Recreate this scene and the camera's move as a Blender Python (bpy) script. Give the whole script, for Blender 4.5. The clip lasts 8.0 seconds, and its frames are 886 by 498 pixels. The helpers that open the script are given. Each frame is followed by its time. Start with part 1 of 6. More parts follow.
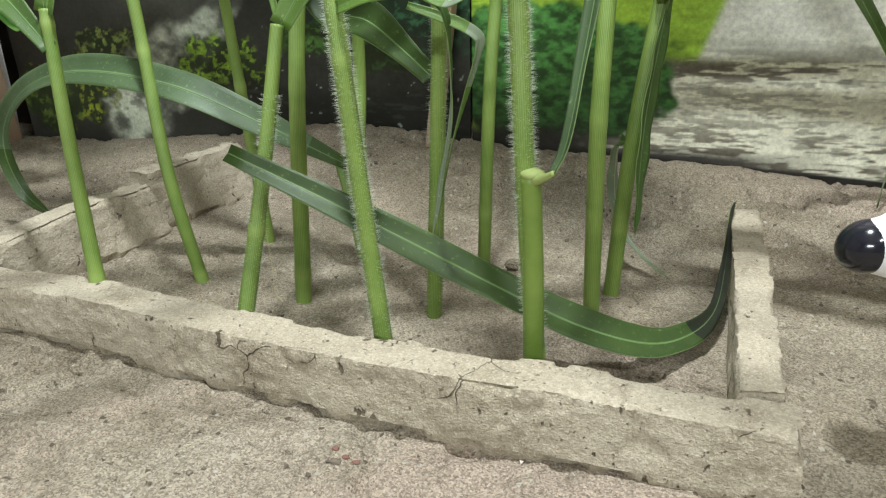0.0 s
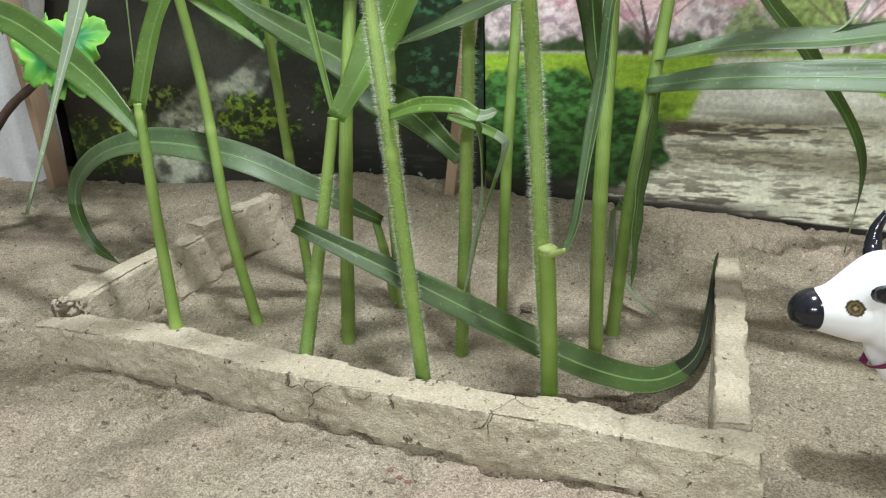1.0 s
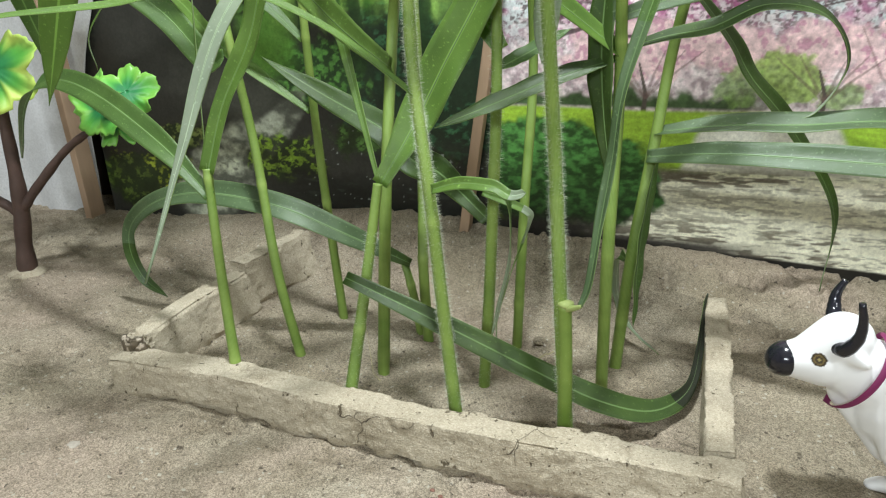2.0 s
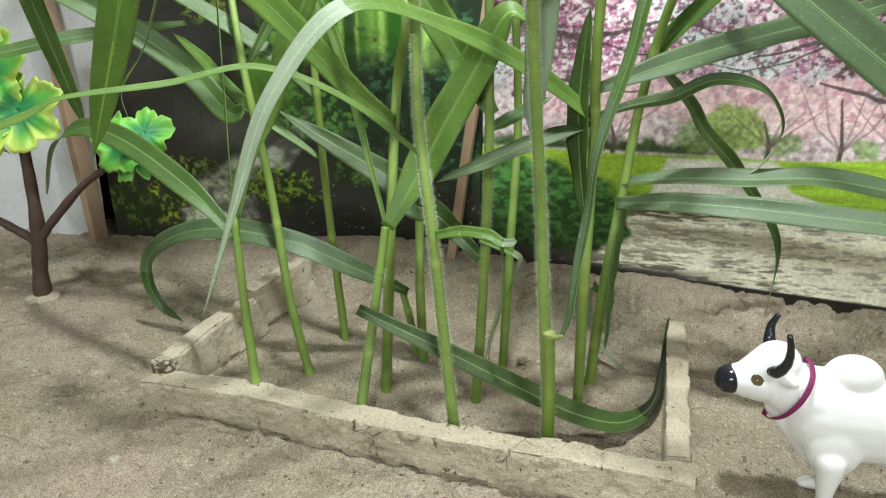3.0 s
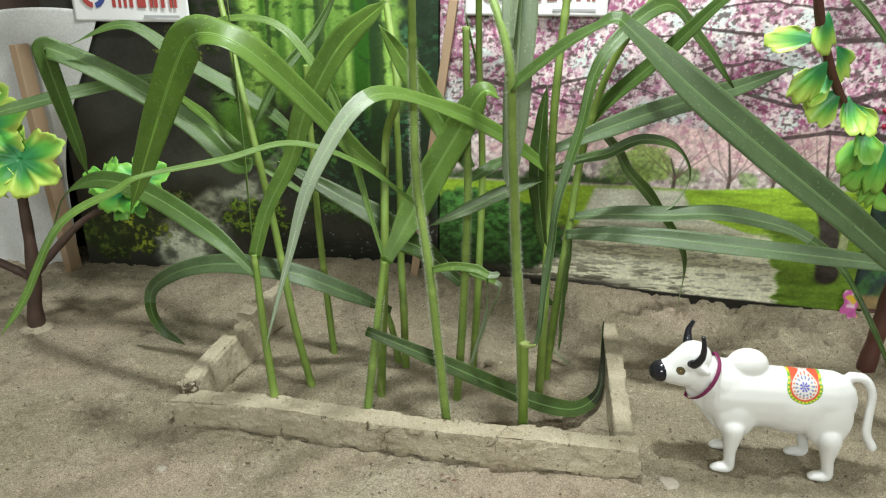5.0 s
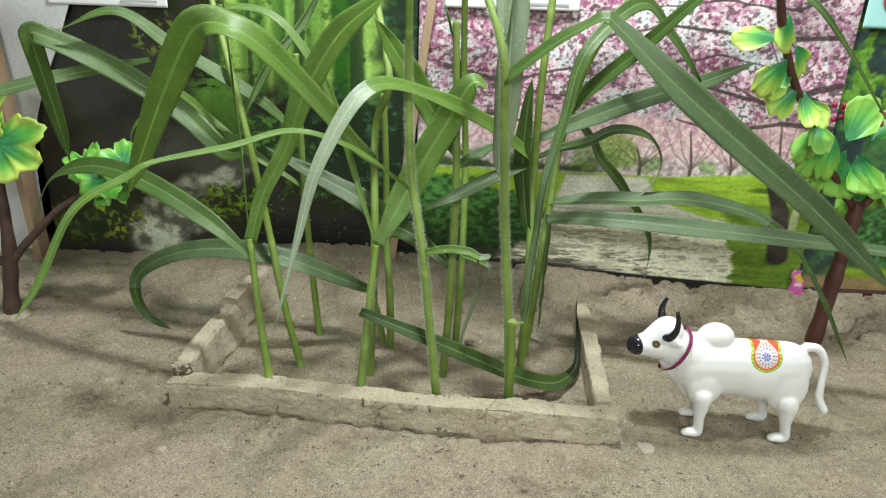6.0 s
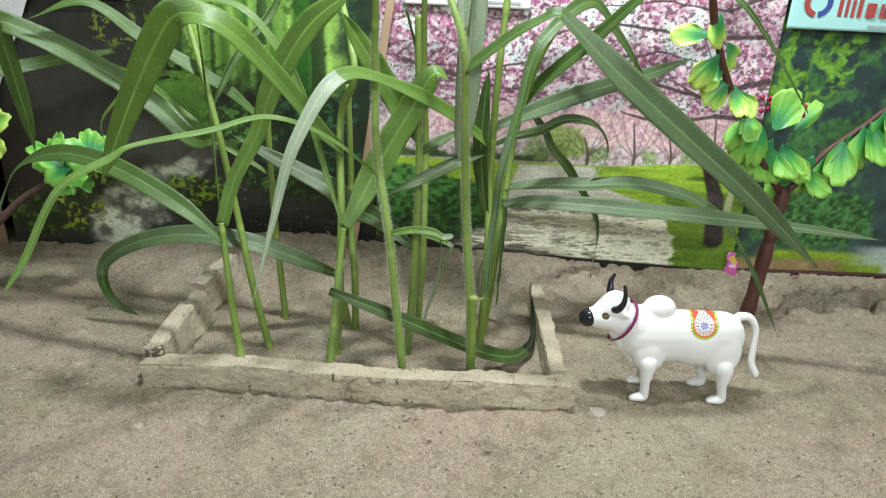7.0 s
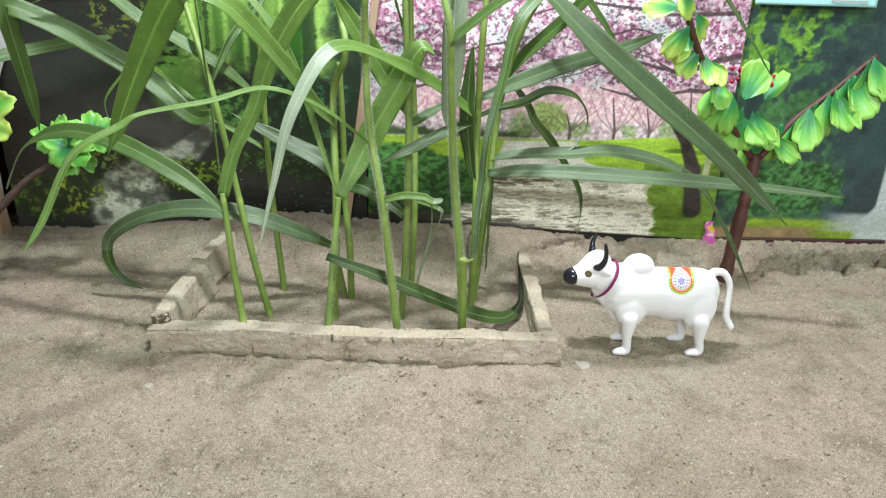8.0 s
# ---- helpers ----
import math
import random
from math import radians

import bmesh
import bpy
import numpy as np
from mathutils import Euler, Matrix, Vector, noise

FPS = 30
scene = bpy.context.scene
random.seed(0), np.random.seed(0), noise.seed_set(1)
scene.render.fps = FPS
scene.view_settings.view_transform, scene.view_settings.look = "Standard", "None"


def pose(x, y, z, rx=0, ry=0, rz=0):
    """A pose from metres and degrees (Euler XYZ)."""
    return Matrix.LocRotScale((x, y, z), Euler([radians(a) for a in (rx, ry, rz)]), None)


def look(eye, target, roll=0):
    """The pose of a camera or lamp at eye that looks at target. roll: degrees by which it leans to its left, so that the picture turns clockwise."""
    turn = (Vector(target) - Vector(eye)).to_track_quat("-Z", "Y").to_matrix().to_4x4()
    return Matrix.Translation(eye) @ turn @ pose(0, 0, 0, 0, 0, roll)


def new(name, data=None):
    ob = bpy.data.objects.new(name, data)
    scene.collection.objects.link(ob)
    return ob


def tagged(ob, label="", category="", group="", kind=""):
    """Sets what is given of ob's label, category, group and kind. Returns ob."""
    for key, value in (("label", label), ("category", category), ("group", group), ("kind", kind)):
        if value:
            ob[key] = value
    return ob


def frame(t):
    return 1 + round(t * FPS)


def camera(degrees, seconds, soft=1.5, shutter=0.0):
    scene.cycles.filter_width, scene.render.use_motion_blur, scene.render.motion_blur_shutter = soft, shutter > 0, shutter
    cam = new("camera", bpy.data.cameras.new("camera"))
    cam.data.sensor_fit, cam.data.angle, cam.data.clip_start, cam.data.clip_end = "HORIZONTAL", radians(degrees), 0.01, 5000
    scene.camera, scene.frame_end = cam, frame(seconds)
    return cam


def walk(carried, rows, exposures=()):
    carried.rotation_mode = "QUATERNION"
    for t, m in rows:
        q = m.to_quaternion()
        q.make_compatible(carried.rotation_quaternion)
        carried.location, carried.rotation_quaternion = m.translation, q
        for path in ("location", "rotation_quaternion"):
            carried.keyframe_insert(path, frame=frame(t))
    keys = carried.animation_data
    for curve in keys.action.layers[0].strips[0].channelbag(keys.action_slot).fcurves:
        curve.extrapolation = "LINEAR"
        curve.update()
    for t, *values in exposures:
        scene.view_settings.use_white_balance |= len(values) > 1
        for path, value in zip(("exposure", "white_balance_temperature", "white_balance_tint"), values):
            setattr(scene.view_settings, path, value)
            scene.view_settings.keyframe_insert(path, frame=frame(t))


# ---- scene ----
cam = camera(65.30, 8.0, soft=1.2)
PATH = [
    (0, (0.4032, -0.2416, 0.1901), (0.2432, 0.1913, -0.0021), -1.85),
    (0.5, (0.4038, -0.2670, 0.2164), (0.2451, 0.1683, 0.0284), -2.01),
    (1, (0.4078, -0.2999, 0.2399), (0.2462, 0.1365, 0.0571), -2.25),
    (2.5, (0.3992, -0.3864, 0.3205), (0.2523, 0.0566, 0.1412), -1.26),
    (3, (0.3992, -0.4221, 0.3431), (0.2645, 0.0261, 0.1669), -0.78),
    (3.5, (0.3920, -0.4576, 0.3693), (0.2682, -0.0057, 0.1946), -0.66),
    (4, (0.3717, -0.4878, 0.3900), (0.2649, -0.0332, 0.2113), -0.44),
    (4.5, (0.3635, -0.5208, 0.4135), (0.2753, -0.0603, 0.2397), -0.14),
    (5, (0.3495, -0.5426, 0.4217), (0.2828, -0.0814, 0.2405), 0.21),
    (6.5, (0.2958, -0.6007, 0.4318), (0.2898, -0.1381, 0.2423), 2.59),
    (7, (0.2939, -0.6267, 0.4272), (0.3047, -0.1634, 0.2394), 2.81),
    (7.5, (0.2924, -0.6532, 0.4169), (0.3061, -0.1901, 0.2288), 2.08),
    (8, (0.2929, -0.6794, 0.4073), (0.3111, -0.2165, 0.2194), 1.83),
]
EXPOSURE = [(0, 0.02, 6200, 12), (2.5, 0.0, 6300, 10), (3.5, -0.12, 6500, 7), (4.5, -0.26, 6650, 6), (5.5, -0.28, 6600, 7), (6.5, -0.18, 6400, 8), (7.5, -0.04, 6200, 12), (8, 0.12, 6150, 13)]
walk(cam, [(t, look(eye, target, roll)) for t, eye, target, roll in PATH], EXPOSURE)

# ---- light: a tube over the model field, one off to the right, an added front fill ----
world = bpy.data.worlds.new("room_air")
scene.world = world
world.use_nodes = True
world.node_tree.nodes["Background"].inputs[0].default_value = (1.0, 0.95, 0.84, 1)
world.node_tree.nodes["Background"].inputs[1].default_value = 0.03


def area_lamp(name, eye, target, sx, sy, watts, color):
    data = bpy.data.lights.new(name, "AREA")
    data.shape, data.size, data.size_y, data.energy, data.color = "RECTANGLE", sx, sy, watts, color
    ob = new(name, data)
    ob.matrix_world = look(eye, target)
    return ob


area_lamp("unseen_light", (0.32, 0.00, 1.08), (0.32, 0.04, 0.0), 0.085, 0.07, 14.5, (0.945, 1.0, 1.0))
area_lamp("unseen_light", (1.60, -1.15, 1.75), (0.3, 0.1, 0.1), 0.36, 0.12, 19, (0.945, 0.990, 0.95))
# added fill from behind the camera, brightens leaves and banners facing front
area_lamp("unseen_light", (0.10, -2.88, 1.55), (0.3, 0.1, 0.2), 1.2, 0.08, 44, (0.93, 1.0, 1.0))


# ---- materials ----
def links(mat):
    mat.use_nodes = True
    t = mat.node_tree
    return t, t.nodes["Principled BSDF"]


def node(t, kind, **values):
    n = t.nodes.new(kind)
    for key, value in values.items():
        n.inputs[key].default_value = value
    return n


def mixed(t, factor, a, b, mode="MIX"):
    n = t.nodes.new("ShaderNodeMix")
    n.data_type, n.blend_type = "RGBA", mode
    for slot, v in ((0, factor), (6, a), (7, b)):
        if hasattr(v, "node"):
            t.links.new(v, n.inputs[slot])
        else:
            n.inputs[slot].default_value = (*v, 1) if slot else v
    return n.outputs[2]


def ramp(t, fac, lo, hi):
    n = t.nodes.new("ShaderNodeMapRange")
    t.links.new(fac, n.inputs[0])
    n.inputs[1].default_value, n.inputs[2].default_value = lo, hi
    return n.outputs[0]


def noise_at(t, scale, detail=4.0, rough=0.6, stretch=None):
    co = t.nodes.new("ShaderNodeTexCoord").outputs["Object"]
    if stretch:
        m = t.nodes.new("ShaderNodeMapping")
        m.inputs["Scale"].default_value = stretch
        t.links.new(co, m.inputs[0])
        co = m.outputs[0]
    n = node(t, "ShaderNodeTexNoise", Scale=scale, Detail=detail, Roughness=rough)
    t.links.new(co, n.inputs["Vector"])
    return n.outputs["Fac"]


def bumped(t, bsdf, heights):
    last = None
    for height, strength, dist in heights:
        b = node(t, "ShaderNodeBump", Strength=strength, Distance=dist)
        t.links.new(height, b.inputs["Height"])
        if last:
            t.links.new(last, b.inputs["Normal"])
        last = b.outputs[0]
    t.links.new(last, bsdf.inputs["Normal"])


def grainy(name, dark, light, rough, big, small, bump=0.3, dist=0.001, stretch=None):
    """A mottled matt surface: broad stains and fine grain."""
    mat = bpy.data.materials.new(name)
    t, p = links(mat)
    a, b = noise_at(t, big, 5, 0.6, stretch), noise_at(t, small, 3, 0.7, stretch)
    col = mixed(t, ramp(t, a, 0.3, 0.7), dark, light)
    col = mixed(t, ramp(t, b, 0.35, 0.75), col, [c * 0.72 for c in light], "MIX")
    t.links.new(col, p.inputs["Base Color"])
    p.inputs["Roughness"].default_value = rough
    bumped(t, p, [(a, bump * 0.6, dist * 3), (b, bump, dist)])
    return mat


def grains(t, scale):
    """A random grey for each grain of sand, 0 to 1."""
    co = t.nodes.new("ShaderNodeTexCoord").outputs["Object"]
    cells = node(t, "ShaderNodeTexVoronoi", Scale=scale)
    t.links.new(co, cells.inputs["Vector"])
    sep = t.nodes.new("ShaderNodeSeparateColor")
    t.links.new(cells.outputs["Color"], sep.inputs[0])
    return sep.outputs[0]


def sand_material():
    mat = bpy.data.materials.new("dry_sand")
    t, p = links(mat)
    broad, mid = noise_at(t, 6, 6, 0.66), noise_at(t, 55, 6, 0.72)
    grain, coarse = noise_at(t, 700, 3, 0.85), noise_at(t, 260, 4, 0.75)
    col = mixed(t, ramp(t, broad, 0.30, 0.70), (0.315, 0.262, 0.179), (0.425, 0.372, 0.281))
    col = mixed(t, ramp(t, noise_at(t, 4.3, 3, 0.5), 0.48, 0.66), col, (0.425, 0.345, 0.265))
    col = mixed(t, ramp(t, noise_at(t, 15, 5, 0.66), 0.52, 0.74), col, (0.230, 0.190, 0.130))
    col = mixed(t, ramp(t, mid, 0.54, 0.76), col, (0.225, 0.187, 0.130))
    one = grains(t, 1300)
    two = grains(t, 520)
    col = mixed(t, 0.85, col, mixed(t, one, (0.50, 0.49, 0.47), (1.56, 1.56, 1.56)), "MULTIPLY")
    col = mixed(t, ramp(t, two, 0.993, 0.996), col, (0.13, 0.105, 0.076))
    col = mixed(t, ramp(t, two, 0.010, 0.008), col, (0.54, 0.50, 0.400))
    col = mixed(t, ramp(t, coarse, 0.56, 0.76), col, (0.220, 0.180, 0.123))
    zone = ramp(t, noise_at(t, 13, 3, 0.6), 0.50, 0.64)
    pits = ramp(t, noise_at(t, 150, 4, 0.62, (0.8, 1.15, 1.0)), 0.62, 0.70)
    both = t.nodes.new("ShaderNodeMath")
    both.operation = "MULTIPLY"
    t.links.new(zone, both.inputs[0])
    t.links.new(pits, both.inputs[1])
    hole = t.nodes.new("ShaderNodeMath")
    hole.operation = "SUBTRACT"
    hole.inputs[0].default_value = 1.0
    t.links.new(both.outputs[0], hole.inputs[1])
    # pits also darkened in colour, for the shade in gaps between crumbs
    col = mixed(t, both.outputs[0], col, (0.145, 0.118, 0.084))
    t.links.new(col, p.inputs["Base Color"])
    p.inputs["Roughness"].default_value = 0.93
    p.inputs["Specular IOR Level"].default_value = 0.25
    bumped(t, p, [(hole.outputs[0], 0.9, 0.0040), (mid, 0.6, 0.005), (coarse, 0.7, 0.0022), (grain, 1.0, 0.0016), (one, 0.7, 0.0004)])
    return mat


def clay_material():
    mat = bpy.data.materials.new("dried_clay")
    t, p = links(mat)
    broad, mid, grain = noise_at(t, 22, 5, 0.6), noise_at(t, 75, 7, 0.68, (0.5, 0.5, 1.0)), noise_at(t, 900, 2, 0.7)
    col = mixed(t, ramp(t, broad, 0.3, 0.7), (0.350, 0.298, 0.212), (0.500, 0.440, 0.335))
    col = mixed(t, ramp(t, mid, 0.52, 0.72), col, (0.270, 0.225, 0.156))
    col = mixed(t, ramp(t, grain, 0.5, 0.7), col, (0.52, 0.465, 0.358))
    co = t.nodes.new("ShaderNodeTexCoord").outputs["Object"]
    warp = node(t, "ShaderNodeTexNoise", Scale=30.0, Detail=3.0)
    t.links.new(co, warp.inputs["Vector"])
    moved = t.nodes.new("ShaderNodeMix")
    moved.data_type, moved.blend_type = "RGBA", "ADD"
    moved.inputs[0].default_value = 0.045
    t.links.new(co, moved.inputs[6])
    t.links.new(warp.outputs["Color"], moved.inputs[7])
    cells = node(t, "ShaderNodeTexVoronoi", Scale=26.0)
    cells.feature = "DISTANCE_TO_EDGE"
    t.links.new(moved.outputs[2], cells.inputs["Vector"])
    crack = ramp(t, cells.outputs["Distance"], 0.0, 0.010)
    gate = ramp(t, noise_at(t, 22, 2), 0.36, 0.39)
    low = t.nodes.new("ShaderNodeMath")
    low.operation = "MAXIMUM"
    t.links.new(crack, low.inputs[0])
    t.links.new(gate, low.inputs[1])
    col = mixed(t, low.outputs[0], (0.17, 0.138, 0.095), col)
    nick = ramp(t, noise_at(t, 210, 3, 0.6, (0.8, 0.8, 0.45)), 0.655, 0.70)
    pit = ramp(t, noise_at(t, 420, 2, 0.6), 0.66, 0.72)
    col = mixed(t, nick, col, (0.13, 0.105, 0.070))
    col = mixed(t, pit, col, (0.17, 0.138, 0.093))
    flip = t.nodes.new("ShaderNodeMath")
    flip.operation = "SUBTRACT"
    flip.inputs[0].default_value = 1.0
    t.links.new(nick, flip.inputs[1])
    # slanting trowel scratches
    slant = t.nodes.new("ShaderNodeMapping")
    slant.inputs["Rotation"].default_value = (0.0, radians(38), 0.0)
    slant.vector_type = "TEXTURE"
    slant.inputs["Scale"].default_value = (12.0, 1.0, 1.0)
    t.links.new(co, slant.inputs[0])
    rake = node(t, "ShaderNodeTexNoise", Scale=330.0, Detail=3.0, Roughness=0.6)
    t.links.new(slant.outputs[0], rake.inputs["Vector"])
    scratch = ramp(t, rake.outputs["Fac"], 0.76, 0.68)
    col = mixed(t, scratch, (0.24, 0.20, 0.140), col)
    one = grains(t, 1000)
    col = mixed(t, 0.38, col, mixed(t, one, (0.62, 0.61, 0.558), (1.38, 1.38, 1.38)), "MULTIPLY")
    t.links.new(col, p.inputs["Base Color"])
    p.inputs["Roughness"].default_value = 0.92
    p.inputs["Specular IOR Level"].default_value = 0.2
    bumped(t, p, [(low.outputs[0], 1.0, 0.0022), (flip.outputs[0], 0.8, 0.0016), (scratch, 0.5, 0.0009), (mid, 0.8, 0.0040), (grain, 0.8, 0.0010)])
    return mat


def leaf_material(name, deep, fresh):
    """Blade: pale midrib and fine parallel veins along the second map axis, some light through the blade."""
    mat = bpy.data.materials.new(name)
    t, p = links(mat)
    uv = t.nodes.new("ShaderNodeUVMap")
    sep = t.nodes.new("ShaderNodeSeparateXYZ")
    t.links.new(uv.outputs[0], sep.inputs[0])
    off = t.nodes.new("ShaderNodeMath")
    off.operation = "SUBTRACT"
    off.inputs[1].default_value = 0.5
    t.links.new(sep.outputs[0], off.inputs[0])
    away = t.nodes.new("ShaderNodeMath")
    away.operation = "ABSOLUTE"
    t.links.new(off.outputs[0], away.inputs[0])
    wave = node(t, "ShaderNodeTexWave", Scale=9.0, Distortion=0.6, Detail=1.0)
    wave.bands_direction = "X"
    t.links.new(uv.outputs[0], wave.inputs["Vector"])
    patch = noise_at(t, 38, 4, 0.6)
    fine = noise_at(t, 420, 2, 0.6)
    col = mixed(t, ramp(t, patch, 0.3, 0.72), deep, fresh)
    col = mixed(t, ramp(t, wave.outputs["Fac"], -0.6, 3.2), col, [c * 0.7 for c in deep])
    col = mixed(t, ramp(t, fine, 0.62, 0.8), col, [min(1, c * 1.5 + 0.02) for c in fresh])
    col = mixed(t, ramp(t, away.outputs[0], 0.045, 0.025), col, [c * 1.35 + 0.02 for c in fresh])
    col = mixed(t, ramp(t, away.outputs[0], 0.485, 0.5), col, (0.24, 0.33, 0.11))
    t.links.new(col, p.inputs["Base Color"])
    p.inputs["Roughness"].default_value = 0.40
    p.inputs["Specular IOR Level"].default_value = 0.65
    bumped(t, p, [(wave.outputs["Fac"], 0.25, 0.0004), (patch, 0.25, 0.002)])
    thin = t.nodes.new("ShaderNodeBsdfTranslucent")
    glow = mixed(t, 1.0, col, (0.92, 1.25, 0.46), "MULTIPLY")
    t.links.new(glow, thin.inputs[0])
    both = t.nodes.new("ShaderNodeMixShader")
    both.inputs[0].default_value = 0.38
    t.links.new(p.outputs[0], both.inputs[1])
    t.links.new(thin.outputs[0], both.inputs[2])
    t.links.new(both.outputs[0], t.nodes["Material Output"].inputs[0])
    return mat


def stem_material():
    mat = bpy.data.materials.new("green_stalk")
    t, p = links(mat)
    uv = t.nodes.new("ShaderNodeUVMap")
    wave = node(t, "ShaderNodeTexWave", Scale=2.2, Distortion=0.8, Detail=2.0)
    wave.bands_direction = "X"
    t.links.new(uv.outputs[0], wave.inputs["Vector"])
    patch = noise_at(t, 30, 4, 0.6)
    col = mixed(t, ramp(t, patch, 0.3, 0.7), (0.120, 0.205, 0.028), (0.225, 0.320, 0.062))
    col = mixed(t, ramp(t, wave.outputs["Fac"], 0.50, 1.6), col, (0.28, 0.40, 0.12))
    at = t.nodes.new("ShaderNodeAttribute")
    at.attribute_name = "node_tint"
    col = mixed(t, at.outputs["Fac"], col, (0.30, 0.41, 0.10))
    t.links.new(col, p.inputs["Base Color"])
    p.inputs["Roughness"].default_value = 0.45
    bumped(t, p, [(wave.outputs["Fac"], 0.3, 0.0005), (patch, 0.3, 0.0015)])
    return mat


def painted(name, rough=0.5, extra=0.0, spec=0.4, scale=240):
    """Print or paint whose colours sit in the mesh's own colour layer, with a fine printed mottle."""
    mat = bpy.data.materials.new(name)
    t, p = links(mat)
    at = t.nodes.new("ShaderNodeAttribute")
    at.attribute_name = "print"
    col = at.outputs["Color"]
    if extra:
        n = noise_at(t, scale, 3, 0.7)
        dots = mixed(t, ramp(t, n, 0.3, 0.7), (1 - extra, 1 - extra, 1 - extra), (1 + extra, 1 + extra, 1 + extra))
        col = mixed(t, 1.0, col, dots, "MULTIPLY")
    t.links.new(col, p.inputs["Base Color"])
    p.inputs["Roughness"].default_value = rough
    p.inputs["Specular IOR Level"].default_value = spec
    return mat


def plain(name, color, rough=0.6, spec=0.4, bump=0.0):
    mat = bpy.data.materials.new(name)
    t, p = links(mat)
    n = noise_at(t, 55, 4, 0.6)
    t.links.new(mixed(t, ramp(t, n, 0.2, 0.8), [c * 0.86 for c in color], [min(1, c * 1.08) for c in color]), p.inputs["Base Color"])
    p.inputs["Roughness"].default_value = rough
    p.inputs["Specular IOR Level"].default_value = spec
    if bump:
        bumped(t, p, [(noise_at(t, 210, 3), bump, 0.001)])
    return mat


SAND, CLAY, STEM = sand_material(), clay_material(), stem_material()
BLADE_DARK = leaf_material("blade_dark", (0.050, 0.098, 0.018), (0.088, 0.152, 0.030))
# pale underside, whitened further: the lamp's sheen is put into the colour
UNDERSIDE_SHEEN = leaf_material("blade_underside_sheen", (0.320, 0.395, 0.265), (0.440, 0.510, 0.370))
BLADE_MID = leaf_material("blade_mid", (0.085, 0.165, 0.036), (0.134, 0.235, 0.054))
BLADE_PALE = leaf_material("blade_pale", (0.135, 0.250, 0.042), (0.205, 0.340, 0.062))
BLADE_BLACKISH = leaf_material("blade_blackish", (0.018, 0.026, 0.012), (0.034, 0.042, 0.018))
# greyed green: soft sheen on the blades, mixed into the base colour
BLADE_GREY_SHEEN = leaf_material("blade_grey_sheen", (0.105, 0.172, 0.072), (0.160, 0.240, 0.110))
DEW = plain("water_drop", (0.80, 0.86, 0.78), 0.06, 0.6)
DEW.node_tree.nodes["Principled BSDF"].inputs["Transmission Weight"].default_value = 0.7
RIB = plain("leaf_midrib", (0.15, 0.25, 0.085), 0.5)
HAIR = plain("plant_hair", (0.62, 0.68, 0.52), 0.6)
DRY = plain("dry_tissue", (0.45, 0.40, 0.20), 0.8)
COLLAR = plain("leaf_collar", (0.33, 0.40, 0.13), 0.6, 0.3, 0.3)
WOOD = grainy("pine_batten", (0.33, 0.215, 0.135), (0.48, 0.335, 0.22), 0.7, 14, 90, 0.3, 0.001, (1, 1, 0.12))
BOARD = grainy("dark_board", (0.045, 0.030, 0.022), (0.085, 0.055, 0.04), 0.75, 12, 80, 0.3, 0.001, (0.15, 1, 1))
CLOTH = grainy("white_sheet", (0.60, 0.61, 0.62), (0.72, 0.72, 0.72), 0.85, 7, 300, 0.15, 0.0006)
WALL = grainy("room_plaster", (0.50, 0.47, 0.42), (0.58, 0.55, 0.49), 0.9, 3, 60, 0.2, 0.001)
CEIL = grainy("ceiling_white", (0.70, 0.70, 0.68), (0.76, 0.76, 0.74), 0.9, 3, 60, 0.2, 0.001)
BARK = grainy("plastic_bark", (0.052, 0.030, 0.024), (0.095, 0.055, 0.042), 0.6, 60, 300, 0.5, 0.001)
REDBARK = grainy("red_brown_bark", (0.070, 0.026, 0.019), (0.115, 0.042, 0.030), 0.55, 40, 260, 0.5, 0.001)
POSTER = painted("printed_banner", 0.33, 0.22, 0.45)
PAPER = painted("printed_paper", 0.75, 0.0, 0.2)
FOLIAGE = painted("plastic_leaf", 0.38, 0.06, 0.45, 150)
COAT = painted("toy_paint", 0.30, 0.0, 0.5)
BLACK = plain("black_gloss", (0.012, 0.012, 0.018), 0.16, 0.6)
RIBBON = plain("plum_ribbon", (0.20, 0.022, 0.095), 0.55, 0.4, 0.2)
BERRY = plain("red_berry", (0.34, 0.018, 0.05), 0.5, 0.4)
GLOW = bpy.data.materials.new("tube_glow")
links(GLOW)[1].inputs["Emission Color"].default_value = (1, 0.97, 0.9, 1)
links(GLOW)[1].inputs["Emission Strength"].default_value = 2.0


# ---- building helpers ----
def part(name, bm, material, parent=None, label="", smooth=True):
    me = bpy.data.meshes.new(name)
    bm.normal_update()
    bm.to_mesh(me)
    bm.free()
    for m in material if isinstance(material, list) else [material]:
        me.materials.append(m)
    if smooth:
        me.polygons.foreach_set("use_smooth", [True] * len(me.polygons))
    ob = new(name, me)
    if parent:
        ob.parent = parent
    if label:
        tagged(ob, label)
    return ob


def thing(name, label, category, group="", kind=""):
    return tagged(new(name), label, category, group, kind)


def curve_points(pts, n):
    """A smooth line through the given points, n samples."""
    p = np.array(pts, float)
    k = len(p)
    q = np.vstack([2 * p[0] - p[1], p, 2 * p[-1] - p[-2]])
    u = np.linspace(0, k - 1, n)
    i = np.minimum(u.astype(int), k - 2)
    t = (u - i)[:, None]
    a, b, c, d = q[i], q[i + 1], q[i + 2], q[i + 3]
    return 0.5 * (2 * b + (c - a) * t + (2 * a - 5 * b + 4 * c - d) * t**2 + (3 * b - a - 3 * c + d) * t**3)


def unit(v):
    return v / np.maximum(np.linalg.norm(v, axis=-1, keepdims=True), 1e-9)


